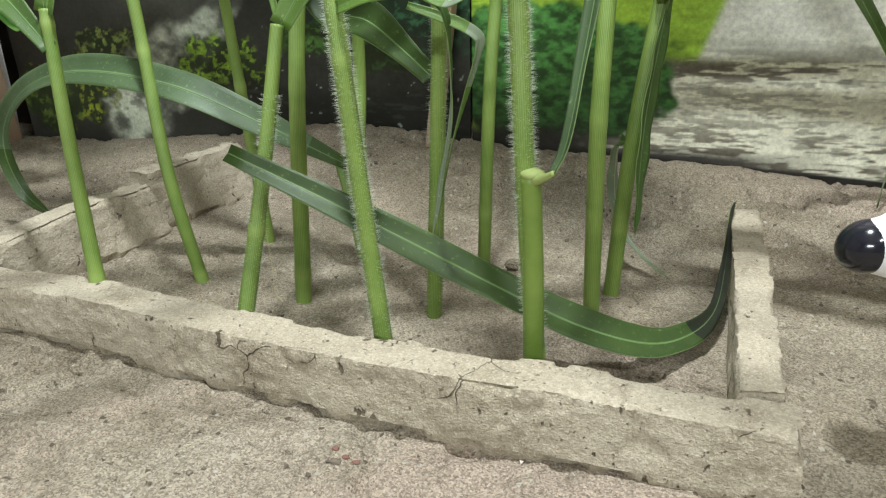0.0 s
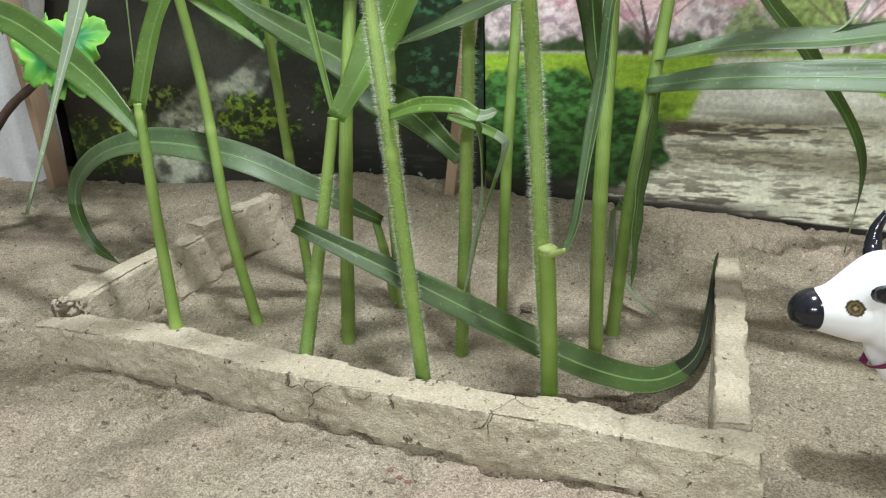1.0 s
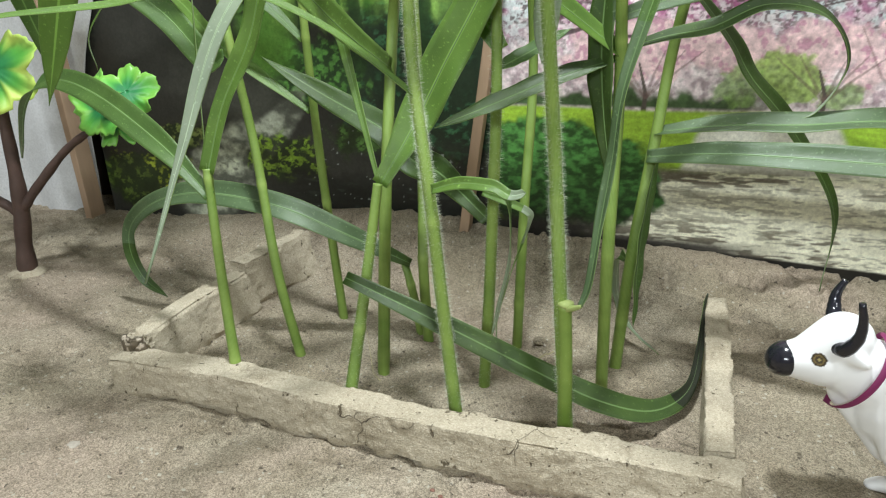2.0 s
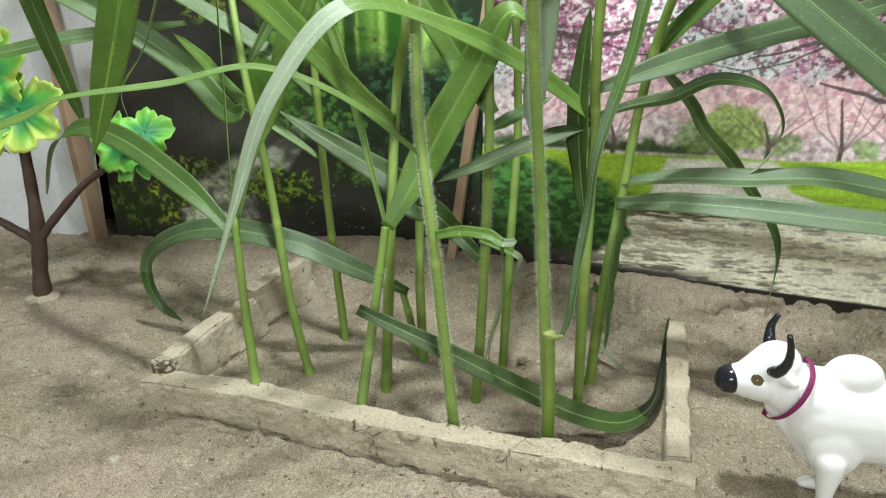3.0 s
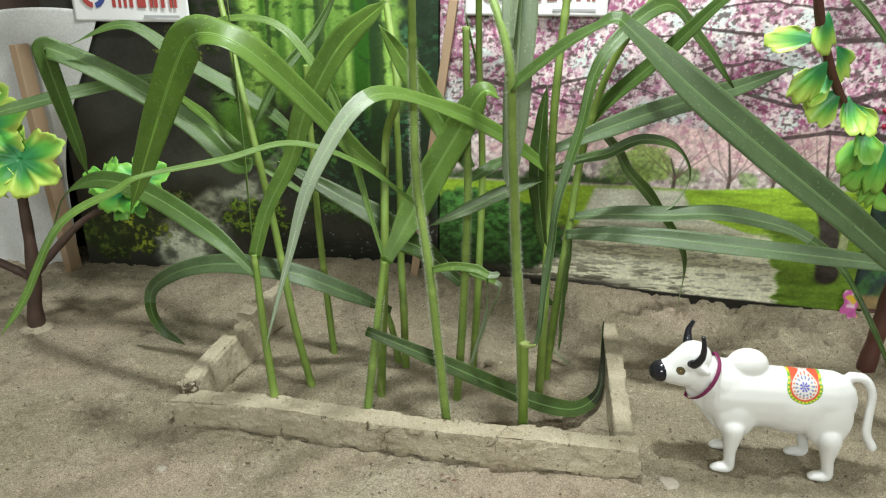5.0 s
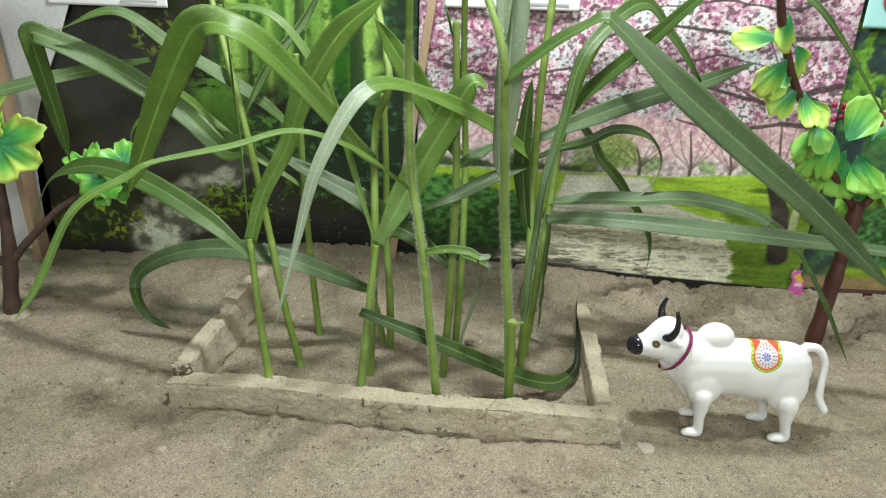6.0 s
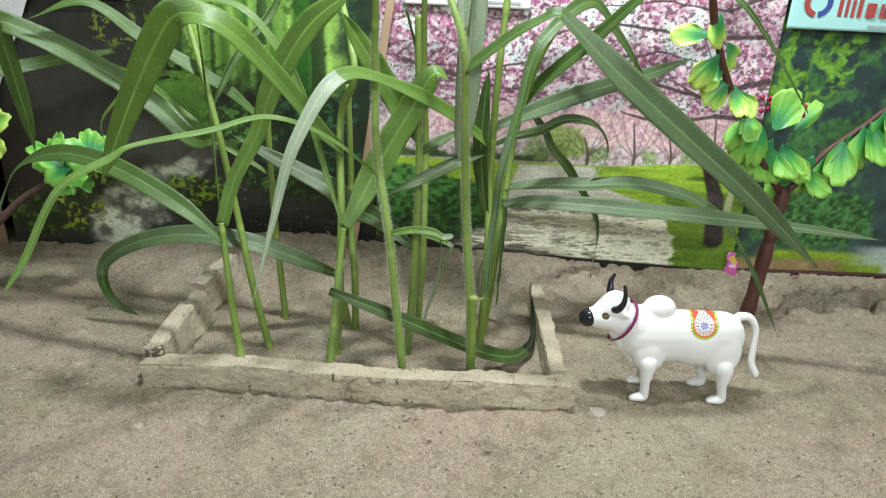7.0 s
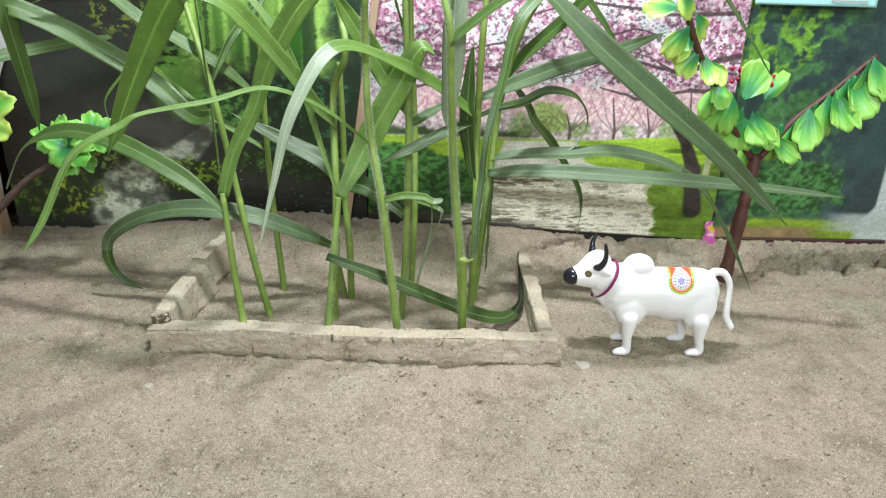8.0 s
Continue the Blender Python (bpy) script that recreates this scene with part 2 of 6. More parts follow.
def lattice(x, y, seed):
    """Smooth value noise on a unit lattice, 0 to 1."""
    xi, yi = np.floor(x).astype(np.int64), np.floor(y).astype(np.int64)
    fx, fy = x - xi, y - yi
    fx, fy = fx * fx * (3 - 2 * fx), fy * fy * (3 - 2 * fy)

    def h(a, b):
        v = (a * 374761393 + b * 668265263 + seed * 974634777) & 0x7FFFFFFF
        v = ((v ^ (v >> 13)) * 1274126177) & 0x7FFFFFFF
        return ((v ^ (v >> 16)) & 0xFFFF) / 65535.0

    top = h(xi, yi) * (1 - fx) + h(xi + 1, yi) * fx
    low = h(xi, yi + 1) * (1 - fx) + h(xi + 1, yi + 1) * fx
    return top * (1 - fy) + low * fy


def fbm(x, y, seed, octaves=4):
    total, amp, norm = 0, 1.0, 0
    for o in range(octaves):
        total = total + amp * lattice(x * 2**o, y * 2**o, seed + 17 * o)
        norm += amp
        amp *= 0.55
    return total / norm


def step(v, lo, hi):
    t = np.clip((v - lo) / (hi - lo), 0, 1)
    return t * t * (3 - 2 * t)


def grid_mesh(name, points, nu, nv, material, colors=None):
    """A sheet of nu by nv points, with an optional colour layer."""
    me = bpy.data.meshes.new(name)
    idx = np.arange(nu * nv).reshape(nv, nu)
    quads = np.stack([idx[:-1, :-1], idx[:-1, 1:], idx[1:, 1:], idx[1:, :-1]], -1).reshape(-1, 4)
    me.vertices.add(nu * nv)
    me.vertices.foreach_set("co", np.ascontiguousarray(points, np.float32).ravel())
    me.loops.add(quads.size)
    me.loops.foreach_set("vertex_index", quads.ravel().astype(np.int32))
    me.polygons.add(len(quads))
    me.polygons.foreach_set("loop_start", np.arange(0, quads.size, 4, dtype=np.int32))
    me.update(calc_edges=True)
    me.polygons.foreach_set("use_smooth", [True] * len(quads))
    if colors is not None:
        layer = me.color_attributes.new("print", "FLOAT_COLOR", "POINT")
        layer.data.foreach_set("color", np.concatenate([colors, np.ones((len(colors), 1))], 1).astype(np.float32).ravel())
    me.materials.append(material)
    return me


def box_bm(lo, hi, bevel=0.0, segments=1):
    bm = bmesh.new()
    bmesh.ops.create_cube(bm, size=1)
    for v in bm.verts:
        v.co = [(lo[i] + hi[i]) / 2 + v.co[i] * (hi[i] - lo[i]) for i in range(3)]
    if bevel:
        bmesh.ops.bevel(bm, geom=bm.edges[:], offset=bevel, segments=segments, affect="EDGES", profile=0.5)
    return bm


def tube_bm(pts, radii, sides=12, closed=True, bm=None, mat=0):
    """A round tube along the points; radii for each point."""
    bm = bm or bmesh.new()
    p, n = np.array(pts, float), len(pts)
    t = unit(np.gradient(p, axis=0))
    ref = np.array([1.0, 0, 0]) if abs(t[0][0]) < 0.8 else np.array([0, 1.0, 0])
    rings = []
    for i in range(n):
        side = unit(np.cross(t[i], ref))
        up = np.cross(side, t[i])
        rings.append([bm.verts.new(p[i] + radii[i] * (math.cos(a) * side + math.sin(a) * up)) for a in np.linspace(0, 2 * math.pi, sides, endpoint=False)])
        ref = up
    faces = []
    for a, b in zip(rings[:-1], rings[1:]):
        for k in range(sides):
            faces.append(bm.faces.new((a[k], a[(k + 1) % sides], b[(k + 1) % sides], b[k])))
    if closed:
        faces.append(bm.faces.new(rings[0][::-1]))
        faces.append(bm.faces.new(rings[-1]))
    for f in faces:
        f.material_index = mat
        f.smooth = True
    return bm


# ---- room ----
def room():
    for name, lo, hi, mat in (
        ("wall_north", (-2.2, 0.46, -0.6), (2.8, 0.56, 2.5), WALL),
        ("wall_south", (-2.2, -3.1, -0.6), (2.8, -3.0, 2.5), WALL),
        ("wall_west", (-2.3, -3.0, -0.6), (-2.2, 0.46, 2.5), WALL),
        ("wall_east", (2.8, -3.0, -0.6), (2.9, 0.46, 2.5), WALL),
        ("ceiling", (-2.3, -3.1, 2.5), (2.9, 0.56, 2.6), CEIL),
        ("floor", (-2.3, -3.1, -0.7), (2.9, 0.56, -0.6), WALL),
    ):
        tagged(part(name, box_bm(lo, hi), mat, smooth=False), kind="structure")


room()


def sand_height(x, y):
    h = 0.0050 * (fbm(x * 9, y * 9, 3) - 0.5) + 0.0022 * (fbm(x * 38, y * 38, 8) - 0.5)
    lumps = fbm(x * 48 + 5, y * 48, 21, 3)
    rough = 0.22 + 1.0 * step(y, 0.20, 0.28) * step(x, 0.1, 0.42) + 0.5 * step(y, 0.25, 0.33)
    h = h + 0.0065 * rough * (1 - 0.95 * step(y, 0.30, 0.335)) * step(lumps, 0.46, 0.82) - 0.0050 * rough * step(fbm(x * 60, y * 80, 91, 2), 0.58, 0.70)
    h = h - 0.0110 * step(y, 0.19, 0.25) * step(x, 0.26, 0.40) * (1 - step(y, 0.31, 0.335)) * step(fbm(x * 30 + 2, y * 46, 95, 3), 0.54, 0.64)
    bank = 0.034 * np.exp(-(((x - 0.10) / 0.22) ** 2)) + 0.013 * np.exp(-(((x - 0.42) / 0.14) ** 2)) + 0.010
    h = h + bank * step(y, 0.23, 0.36)
    dent = fbm(x * 26 + 3, y * 34, 57, 3)
    h = h - 0.0030 * step(dent, 0.62, 0.74) + 0.0012 * step(fbm(x * 120, y * 120, 61, 2), 0.55, 0.85)
    zone = step(fbm(x * 11, y * 11, 64, 3), 0.50, 0.60)
    h = h - 0.0030 * step(fbm(x * 78 + 8, y * 105, 63, 3), 0.56, 0.68) * zone
    h = h + 0.0018 * step(fbm(x * 95, y * 95, 66, 2), 0.60, 0.78) * zone
    h = h - 0.0022 * np.exp(-(((x - 0.235) / 0.17) ** 4)) * np.exp(-(((y + 0.016) / 0.012) ** 2))
    h = h - 0.0034 * np.exp(-(((x - 0.58) / 0.085) ** 4)) * np.exp(-(((y - 0.033) / 0.05) ** 4))
    return h


def ground():
    xs = np.concatenate([np.linspace(-2.2, -0.62, 14), np.linspace(-0.6, 1.12, 720), np.linspace(1.15, 2.8, 14)])
    ys = np.concatenate([np.linspace(-3.0, -0.52, 18), np.linspace(-0.5, 0.46, 420)])
    gx, gy = np.meshgrid(xs, ys)
    pts = np.stack([gx, gy, sand_height(gx, gy)], -1).reshape(-1, 3)
    tagged(new("ground", grid_mesh("ground", pts, len(xs), len(ys), SAND)), "dry grey-brown sand spread smooth over the display", "sand", kind="structure")


ground()


# ---- clay borders of the small field ----
def clay_bar(label, a, b, width, height, seed, lean=0.0, crumbly=0.0, bend=((0, 0), (1, 0))):
    """A hand-cut bar of dried clay from a to b (ground points of its middle line): flat cut faces,
    crisp edges with chips and nicks, an undercut foot; crumbly: length of a broken near end;
    bend: sideways offsets (distance, metres) along the bar."""
    a, b = np.array(a, float), np.array(b, float)
    along = b - a
    length = np.linalg.norm(along)
    along = along / length
    across = np.array([-along[1], along[0]])
    n = max(40, int(length / 0.0009))
    m, c = 20, 14
    sec = [(-0.5, v) for v in np.linspace(0, 1, m)] + [(u, 1.0) for u in np.linspace(-0.5, 0.5, c)[1:-1]] + [(0.5, v) for v in np.linspace(1, 0, m)]
    sec = np.array(sec)
    bm = bmesh.new()
    d = np.linspace(0, length, n)[:, None] * np.ones(len(sec))
    u, v = np.ones((n, 1)) * sec[:, 0], np.ones((n, 1)) * sec[:, 1]
    side, top = np.abs(u) > 0.49, v > 0.99
    sgn = np.sign(u)
    bow = fbm(d * 9, u * 0 + seed, seed + 7, 2) - 0.5
    lift = fbm(d * 14, u * 0.6 + seed, seed + 9, 2) - 0.5
    fine = fbm(d * 240, v * 7 + u * 3 + seed, seed + 3, 3) - 0.5
    chunk = step(fbm(d * 24, sgn * 4.0 + seed, seed + 5, 5), 0.56, 0.66)
    nick = step(fbm(d * 130, sgn * 4.0 + seed, seed + 15, 3), 0.62, 0.76) * step(fbm(d * 18, sgn * 4.0 + seed, seed + 16, 2), 0.4, 0.6)
    hollow = step(fbm(d * 60, v * 2.2 + sgn * 3 + seed, seed + 11, 3), 0.58, 0.70)
    off = width * u - lean * (1 - v) * (0.25 + 0.75 * d / length) + 0.0024 * bow
    off += np.interp(d, [q[0] for q in bend], [q[1] for q in bend])
    off += side * sgn * (0.0010 * fine - 0.0008 * hollow + 0.0016 * (fbm(d * 46, v * 3 + sgn * 5 + seed, seed + 41, 3) - 0.5))
    high = height * v + v * 0.0044 * lift
    high += top * (0.0007 * fine - 0.0007 * step(fbm(d * 110, u * 6 + seed, seed + 21, 3), 0.56, 0.66))
    # chips fall away along the two upper edges
    close = np.clip(1 - (1 - v) * height / 0.0042, 0, 1) * side
    off -= close * sgn * (0.0022 * chunk + 0.0013 * nick)
    inner = np.clip(1 - (0.5 - np.abs(u)) * width / 0.0032, 0, 1) * top
    high -= np.maximum(inner, close * 0.6) * (0.0020 * chunk + 0.0012 * nick)
    foot = fbm(d * 60, v * 0 + seed, seed + 1, 4)
    off -= side * sgn * 0.0055 * (0.55 + 0.5 * foot) * (1 - step(v, 0.02 + 0.04 * foot, 0.03 + 0.06 * foot))
    high = np.where(v < 0.01, -0.008, high)
    ends = np.zeros((n, 1))
    ends[0], ends[-1] = 1, 1
    d = d + 0.0095 * (fbm(v * 5 + u * 3, v * 0 + seed, seed + 2, 4) - 0.5) * ends
    if crumbly:
        near = 1 - step(d, crumbly * 0.4, crumbly)
        pit = fbm(d * 420 + u * 9, v * 17 + u * 13, seed + 31, 2)
        off += near * side * sgn * -0.0030 * step(pit, 0.45, 0.6)
        high -= near * top * 0.0030 * step(pit, 0.45, 0.6)
    rings = []
    for i in range(n):
        rings.append([bm.verts.new((*(a + along * d[i, k] + across * off[i, k]), high[i, k])) for k in range(len(sec))])
    for p, q in zip(rings[:-1], rings[1:]):
        for k in range(len(sec) - 1):
            bm.faces.new((p[k], q[k], q[k + 1], p[k + 1]))
    for ring, flip in ((rings[0], False), (rings[-1], True)):
        # the two cut ends, closed row by row
        for k in range(m - 1):
            quad = [ring[k], ring[k + 1], ring[len(sec) - 2 - k], ring[len(sec) - 1 - k]]
            bm.faces.new(quad[::-1] if flip else quad)
        cap = ring[m - 1 : len(sec) - m + 1]
        bm.faces.new(cap[::-1] if flip else cap)
    bmesh.ops.recalc_face_normals(bm, faces=bm.faces[:])
    for e in bm.edges:
        if len(e.link_faces) == 2 and e.calc_face_angle() > radians(32):
            e.smooth = False
    ob = part("clay_border", bm, CLAY)
    return tagged(ob, label, "border", "clay borders round the field")


clay_bar("long cracked clay border with chipped pale top", (-0.002, 0.0095), (0.4520, 0.0095), 0.0232, 0.0288, 5, 0.006, 0, ((0, 0.002), (0.05, 0.0055), (0.10, 0.0055), (0.19, -0.0035), (0.25, -0.0080), (0.46, -0.0085)))
clay_bar("straight clay border with a ragged outer edge", (0.4405, 0.0135), (0.4430, 0.232), 0.0185, 0.0310, 9)
SHORT_BORDER = clay_bar("short clay border with a crumbly dark end", (0.0030, 0.0235), (0.0080, 0.160), 0.0165, 0.0400, 13, 0.013, 0.012)
clay_bar("taller clay border piece standing on sand", (0.0060, 0.1615), (0.0180, 0.262), 0.0180, 0.0470, 17, 0.013)


def broken_end():
    """The crumbly dark end face of the short border: pitted, with pale crumbs."""
    nu, nv = 34, 34
    u, v = np.meshgrid(np.linspace(-1, 1, nu), np.linspace(0, 1, nv))
    rough = fbm(u * 4 + 3, v * 7, 601, 4)
    x = 0.0040 + 0.0080 * u * (1 + 0.10 * (rough - 0.5)) + 0.003 * (1 - v)
    y = 0.0195 - 0.0065 * (rough - 0.35) * (1 - np.abs(u) ** 4) + 0.004 * np.abs(u) ** 4
    z = 0.010 + 0.0290 * v + 0.0012 * (fbm(u * 3, v * 3, 603, 3) - 0.5)
    col = np.array([[0.10, 0.080, 0.055]]) * (0.4 + 1.2 * rough.ravel()[:, None])
    col = over(col, step(fbm(u.ravel() * 6, v.ravel() * 9, 605, 3), 0.55, 0.62), (0.42, 0.36, 0.28))
    face = new("broken_end", grid_mesh("broken_end", np.stack([x, y, z], -1).reshape(-1, 3), nu, nv, PAPER, col))
    face.parent = SHORT_BORDER
    solid = face.modifiers.new("thickness", "SOLIDIFY")
    solid.thickness, solid.offset = 0.003, 1
    tagged(face, "crumbled dark end face")


# ---- crop plants ----
def crop_plant(pts, radius, hairs=0):
    """A crop stalk along pts, with swollen joints; hairs: 0 none, 1 few, 2 many."""
    plant = thing("crop_plant", PLANT_LABELS[len(PLANTS)], "plant", "crop plants in the field")
    PLANTS.append(plant)
    n = 90
    line = curve_points(pts, n)
    s = np.concatenate([[0], np.cumsum(np.linalg.norm(np.diff(line, axis=0), axis=1))])
    gap = 0.125 + 0.02 * math.sin(7.0 * len(PLANTS))
    joint = np.exp(-((((s + 0.03 * len(PLANTS)) % gap) - gap / 2) ** 2) / 0.0030**2)
    taper = 1.06 - 0.30 * s / s[-1]
    radii = radius * (taper + 0.10 * joint)
    bm = bmesh.new()
    uv = bm.loops.layers.uv.new("UVMap")
    tint = bm.verts.layers.float.new("node_tint")
    sides = 14
    tan = unit(np.gradient(line, axis=0))
    rings = []
    side = unit(np.cross(tan[0], np.array([0.0, 1.0, 0.0])))
    for i in range(n):
        side = unit(side - (side @ tan[i]) * tan[i])
        up = np.cross(tan[i], side)
        ring = []
        for k in range(sides):
            a = 2 * math.pi * k / sides
            v = bm.verts.new(line[i] + radii[i] * (math.cos(a) * side + math.sin(a) * up))
            v[tint] = float(0.6 * joint[i])
            ring.append(v)
        rings.append(ring)
    for i in range(n - 1):
        for k in range(sides):
            f = bm.faces.new((rings[i][k], rings[i][(k + 1) % sides], rings[i + 1][(k + 1) % sides], rings[i + 1][k]))
            for loop, (du, dv) in zip(f.loops, ((k, i), (k + 1, i), (k + 1, i + 1), (k, i + 1))):
                loop[uv].uv = (du / sides * 4, s[min(dv, n - 1)] * 4)
    bm.faces.new(rings[-1])
    part("stem", bm, STEM, plant)
    if hairs:
        rng = random.Random(50 + len(PLANTS))
        verts, faces = [], []
        for _ in range(int((20000 if hairs == 2 else 7000) * s[-1])):
            at = rng.uniform(2, n * 0.75)
            i = int(at)
            side = unit(np.cross(tan[i], np.array([rng.uniform(-1, 1), rng.uniform(-1, 1), 0.2])))
            foot = line[i] + (line[i + 1] - line[i]) * (at - i) + side * radius * (taper[i] * 0.97)
            along = tan[i] * rng.uniform(-0.0008, 0.0010) + side * rng.uniform(0.0012, 0.0036)
            w = tan[i] * 0.00006
            b = len(verts)
            verts += [foot - w, foot + w, foot + along]
            faces.append((b, b + 1, b + 2))
        me = bpy.data.meshes.new("hair")
        me.from_pydata([tuple(v) for v in verts], [], faces)
        me.materials.append(HAIR)
        ob = new("hair", me)
        ob.parent = plant
        tagged(ob, "fine white stalk hairs", kind="stuff")
    return plant


def leaf(plant, pts, width, twist, tone, cut=False, pale=None, under=None):
    """A strap leaf along pts. twist: degrees, from base to tip, by which its upper face turns
    towards the open front; tone: 0 dark to 1 fresh; pale: the stretch given the underside colour with its painted
    sheen, or the material given as under."""
    LEAVES.append(plant)
    rng = random.Random(len(LEAVES))
    n, m = 56, 9
    line = curve_points(pts, n)
    tan = unit(np.gradient(line, axis=0))
    flat = line[-1] - line[0]
    mid = line[n // 2] - line[0]
    flat = mid if np.hypot(*mid[:2]) > np.hypot(*flat[:2]) * 0.5 else flat
    flat = unit(np.array([flat[0], flat[1], 0.0]) + 1e-6)
    side0 = np.array([-flat[1], flat[0], 0.0])
    if side0[1] > 0:
        side0 = -side0
    s = np.linspace(0, 1, n)
    grow = 0.42 + 0.58 * step(s, 0.0, 0.28)
    fade = np.ones(n) if cut else np.clip(1 - np.clip((s - 0.52) / 0.48, 0, 1) ** 2.3, 0.012, 1)
    if cut:
        grow = 0.55 + 0.45 * step(s, 0.1, 0.6)
        fade = np.clip(1 - np.clip((s - 0.72) / 0.28, 0, 1) ** 2, 0.03, 1)
    if isinstance(width, tuple):
        # widths given from base to tip
        wide = np.interp(s, np.linspace(0, 1, len(width)), width) * np.clip((1 - s) / 0.06, 0.02, 1) ** 0.7
        width = max(width)
    else:
        wide = width * grow * fade
    bm = bmesh.new()
    uv = bm.loops.layers.uv.new("UVMap")
    rows = []
    phase = rng.uniform(0, 6)
    for i in range(n):
        side = unit(side0 - (side0 @ tan[i]) * tan[i])
        nat = np.cross(side, tan[i])
        a = radians(float(np.interp(s[i], np.linspace(0, 1, len(twist)), twist)))
        flip = 1.0 if np.cross(side0, flat)[2] > 0 else -1.0
        nat = nat * flip
        normal = math.cos(a) * nat + math.sin(a) * side
        across = unit(np.cross(tan[i], normal))
        w = wide[i]
        row = []
        for k in range(m):
            u = k / (m - 1) - 0.5
            keel = 0.15 * w * (abs(u) * 2) ** 1.15 * (1.0 - 0.45 * s[i])
            ripple = 0.045 * width * (abs(u) * 2) ** 3 * math.sin(26 * s[i] + phase + (2.2 if u > 0 else 0)) * step(s[i], 0.1, 0.3)
            row.append(bm.verts.new(line[i] + across * u * w + normal * (keel + ripple)))
        rows.append(row)
    for i in range(n - 1):
        for k in range(m - 1):
            f = bm.faces.new((rows[i][k], rows[i][k + 1], rows[i + 1][k + 1], rows[i + 1][k]))
            if pale and pale[0] <= s[i] <= pale[1]:
                f.material_index = 1
            for loop, (du, dv) in zip(f.loops, ((k, i), (k + 1, i), (k + 1, i + 1), (k, i + 1))):
                loop[uv].uv = (du / (m - 1), dv / n * 3)
    blade = BLADE_DARK if tone < 0.3 else BLADE_MID if tone < 0.5 else BLADE_PALE
    ob = part("leaf", bm, [blade, under or UNDERSIDE_SHEEN, under or blade], plant)
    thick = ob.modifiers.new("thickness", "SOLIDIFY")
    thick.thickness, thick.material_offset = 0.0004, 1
    # the raised midrib, thick at the base and lost towards the tip
    tip = int(n * 0.80)
    part("midrib", tube_bm(line[:tip], np.clip(0.024 * wide[:tip], 0.00006, 0.0006) * (1.1 - 0.7 * s[:tip]), 6), RIB, ob)
    return ob


def dew(plant_leaf, first, last, count):
    """Small water drops standing on a stretch of a leaf."""
    rng = random.Random(9)
    bm = bmesh.new()
    faces = plant_leaf.data.polygons
    for _ in range(count):
        f = faces[rng.randrange(int(first * len(faces)), int(last * len(faces)))]
        r = rng.uniform(0.00018, 0.00042)
        drop = bmesh.ops.create_icosphere(bm, subdivisions=1, radius=r)["verts"]
        foot = f.center + Vector((rng.uniform(-0.001, 0.001), 0, rng.uniform(-0.001, 0.001))) + f.normal * (r * 0.45)
        for v in drop:
            v.co += foot
    tagged(part("water_drops", bm, DEW, plant_leaf), "clear water drops on a leaf", kind="stuff")


def lower_sheath(plant, pts, radius):
    """The dry-edged leaf sheath wrapped round the foot of a stalk, ending in a torn collar."""
    line = curve_points(pts, 30)
    s = np.linspace(0, 1, 30)
    part("sheath", tube_bm(line, radius * (1.0 - 0.12 * s), 14), STEM, plant, "ribbed green leaf sheath")
    bm = bmesh.new()
    bmesh.ops.create_uvsphere(bm, u_segments=12, v_segments=8, radius=1)
    rng = random.Random(3)
    for v in bm.verts:
        v.co = Vector((v.co.x * 0.0050, v.co.y * 0.0047, v.co.z * 0.0024)) * (1 + 0.12 * rng.random()) + Vector(line[-1]) + Vector((0.0006, 0, 0))
    lip = curve_points([line[-1] + (0.002, -0.002, -0.002), line[-1] + (0.007, -0.005, 0.0005), line[-1] + (0.011, -0.008, 0.0035)], 12)
    tube_bm(lip, np.linspace(0.0024, 0.0011, 12), 10, bm=bm)
    part("collar", bm, COLLAR, plant, "yellow-green torn leaf collar")


PLANTS, LEAVES = [], []
PLANT_LABELS = [
    "young green crop plant with a broad upright leaf",
    "slim green crop plant with long folded leaves",
    "thin green crop plant standing at the back",
    "green crop plant with a wide forked pair of leaves",
    "green crop plant with a broad arching leaf",
    "straight bare green crop stalk",
    "short green stump with one drooping leaf",
    "hairy green crop stalk with a torn small leaf",
    "green crop plant with dark spreading leaves",
    "slim green crop stalk with a narrow leaf",
    "thick hairy green crop stalk with large bent leaves",
    "green crop plant with a curled and an arching leaf",
    "leaning green crop plant with long level leaves",
]
plant = crop_plant([(0.101, 0.019, -0.008), (0.089, 0.033, 0.078), (0.084, 0.040, 0.126), (0.079, 0.048, 0.173)], 0.0042, 0)
leaf(plant, [(0.079, 0.047, 0.170), (0.070, 0.069, 0.268), (0.055, 0.099, 0.363), (0.046, 0.118, 0.420)], 0.0045, (70, 70), 0.7)
leaf(plant, [(0.080, 0.047, 0.171), (0.093, 0.057, 0.217), (0.116, 0.066, 0.262), (0.135, 0.069, 0.313), (0.170, 0.068, 0.369), (0.214, 0.060, 0.405)], (0.0130, 0.0150, 0.0160, 0.0200, 0.0260, 0.0250, 0.0140), (80, 75, 72, 68, 60), 0.5)
leaf(plant, [(0.082, 0.043, 0.154), (0.037, 0.053, 0.188), (-0.037, 0.073, 0.221), (-0.102, 0.093, 0.227), (-0.163, 0.116, 0.201), (-0.203, 0.133, 0.146)], 0.0210, (45, 45, 20), 0.35)
plant = crop_plant([(0.113, 0.091, -0.008), (0.095, 0.096, 0.075), (0.073, 0.118, 0.176), (0.055, 0.126, 0.272), (0.023, 0.166, 0.358), (0.000, 0.195, 0.418)], 0.0040, 0)
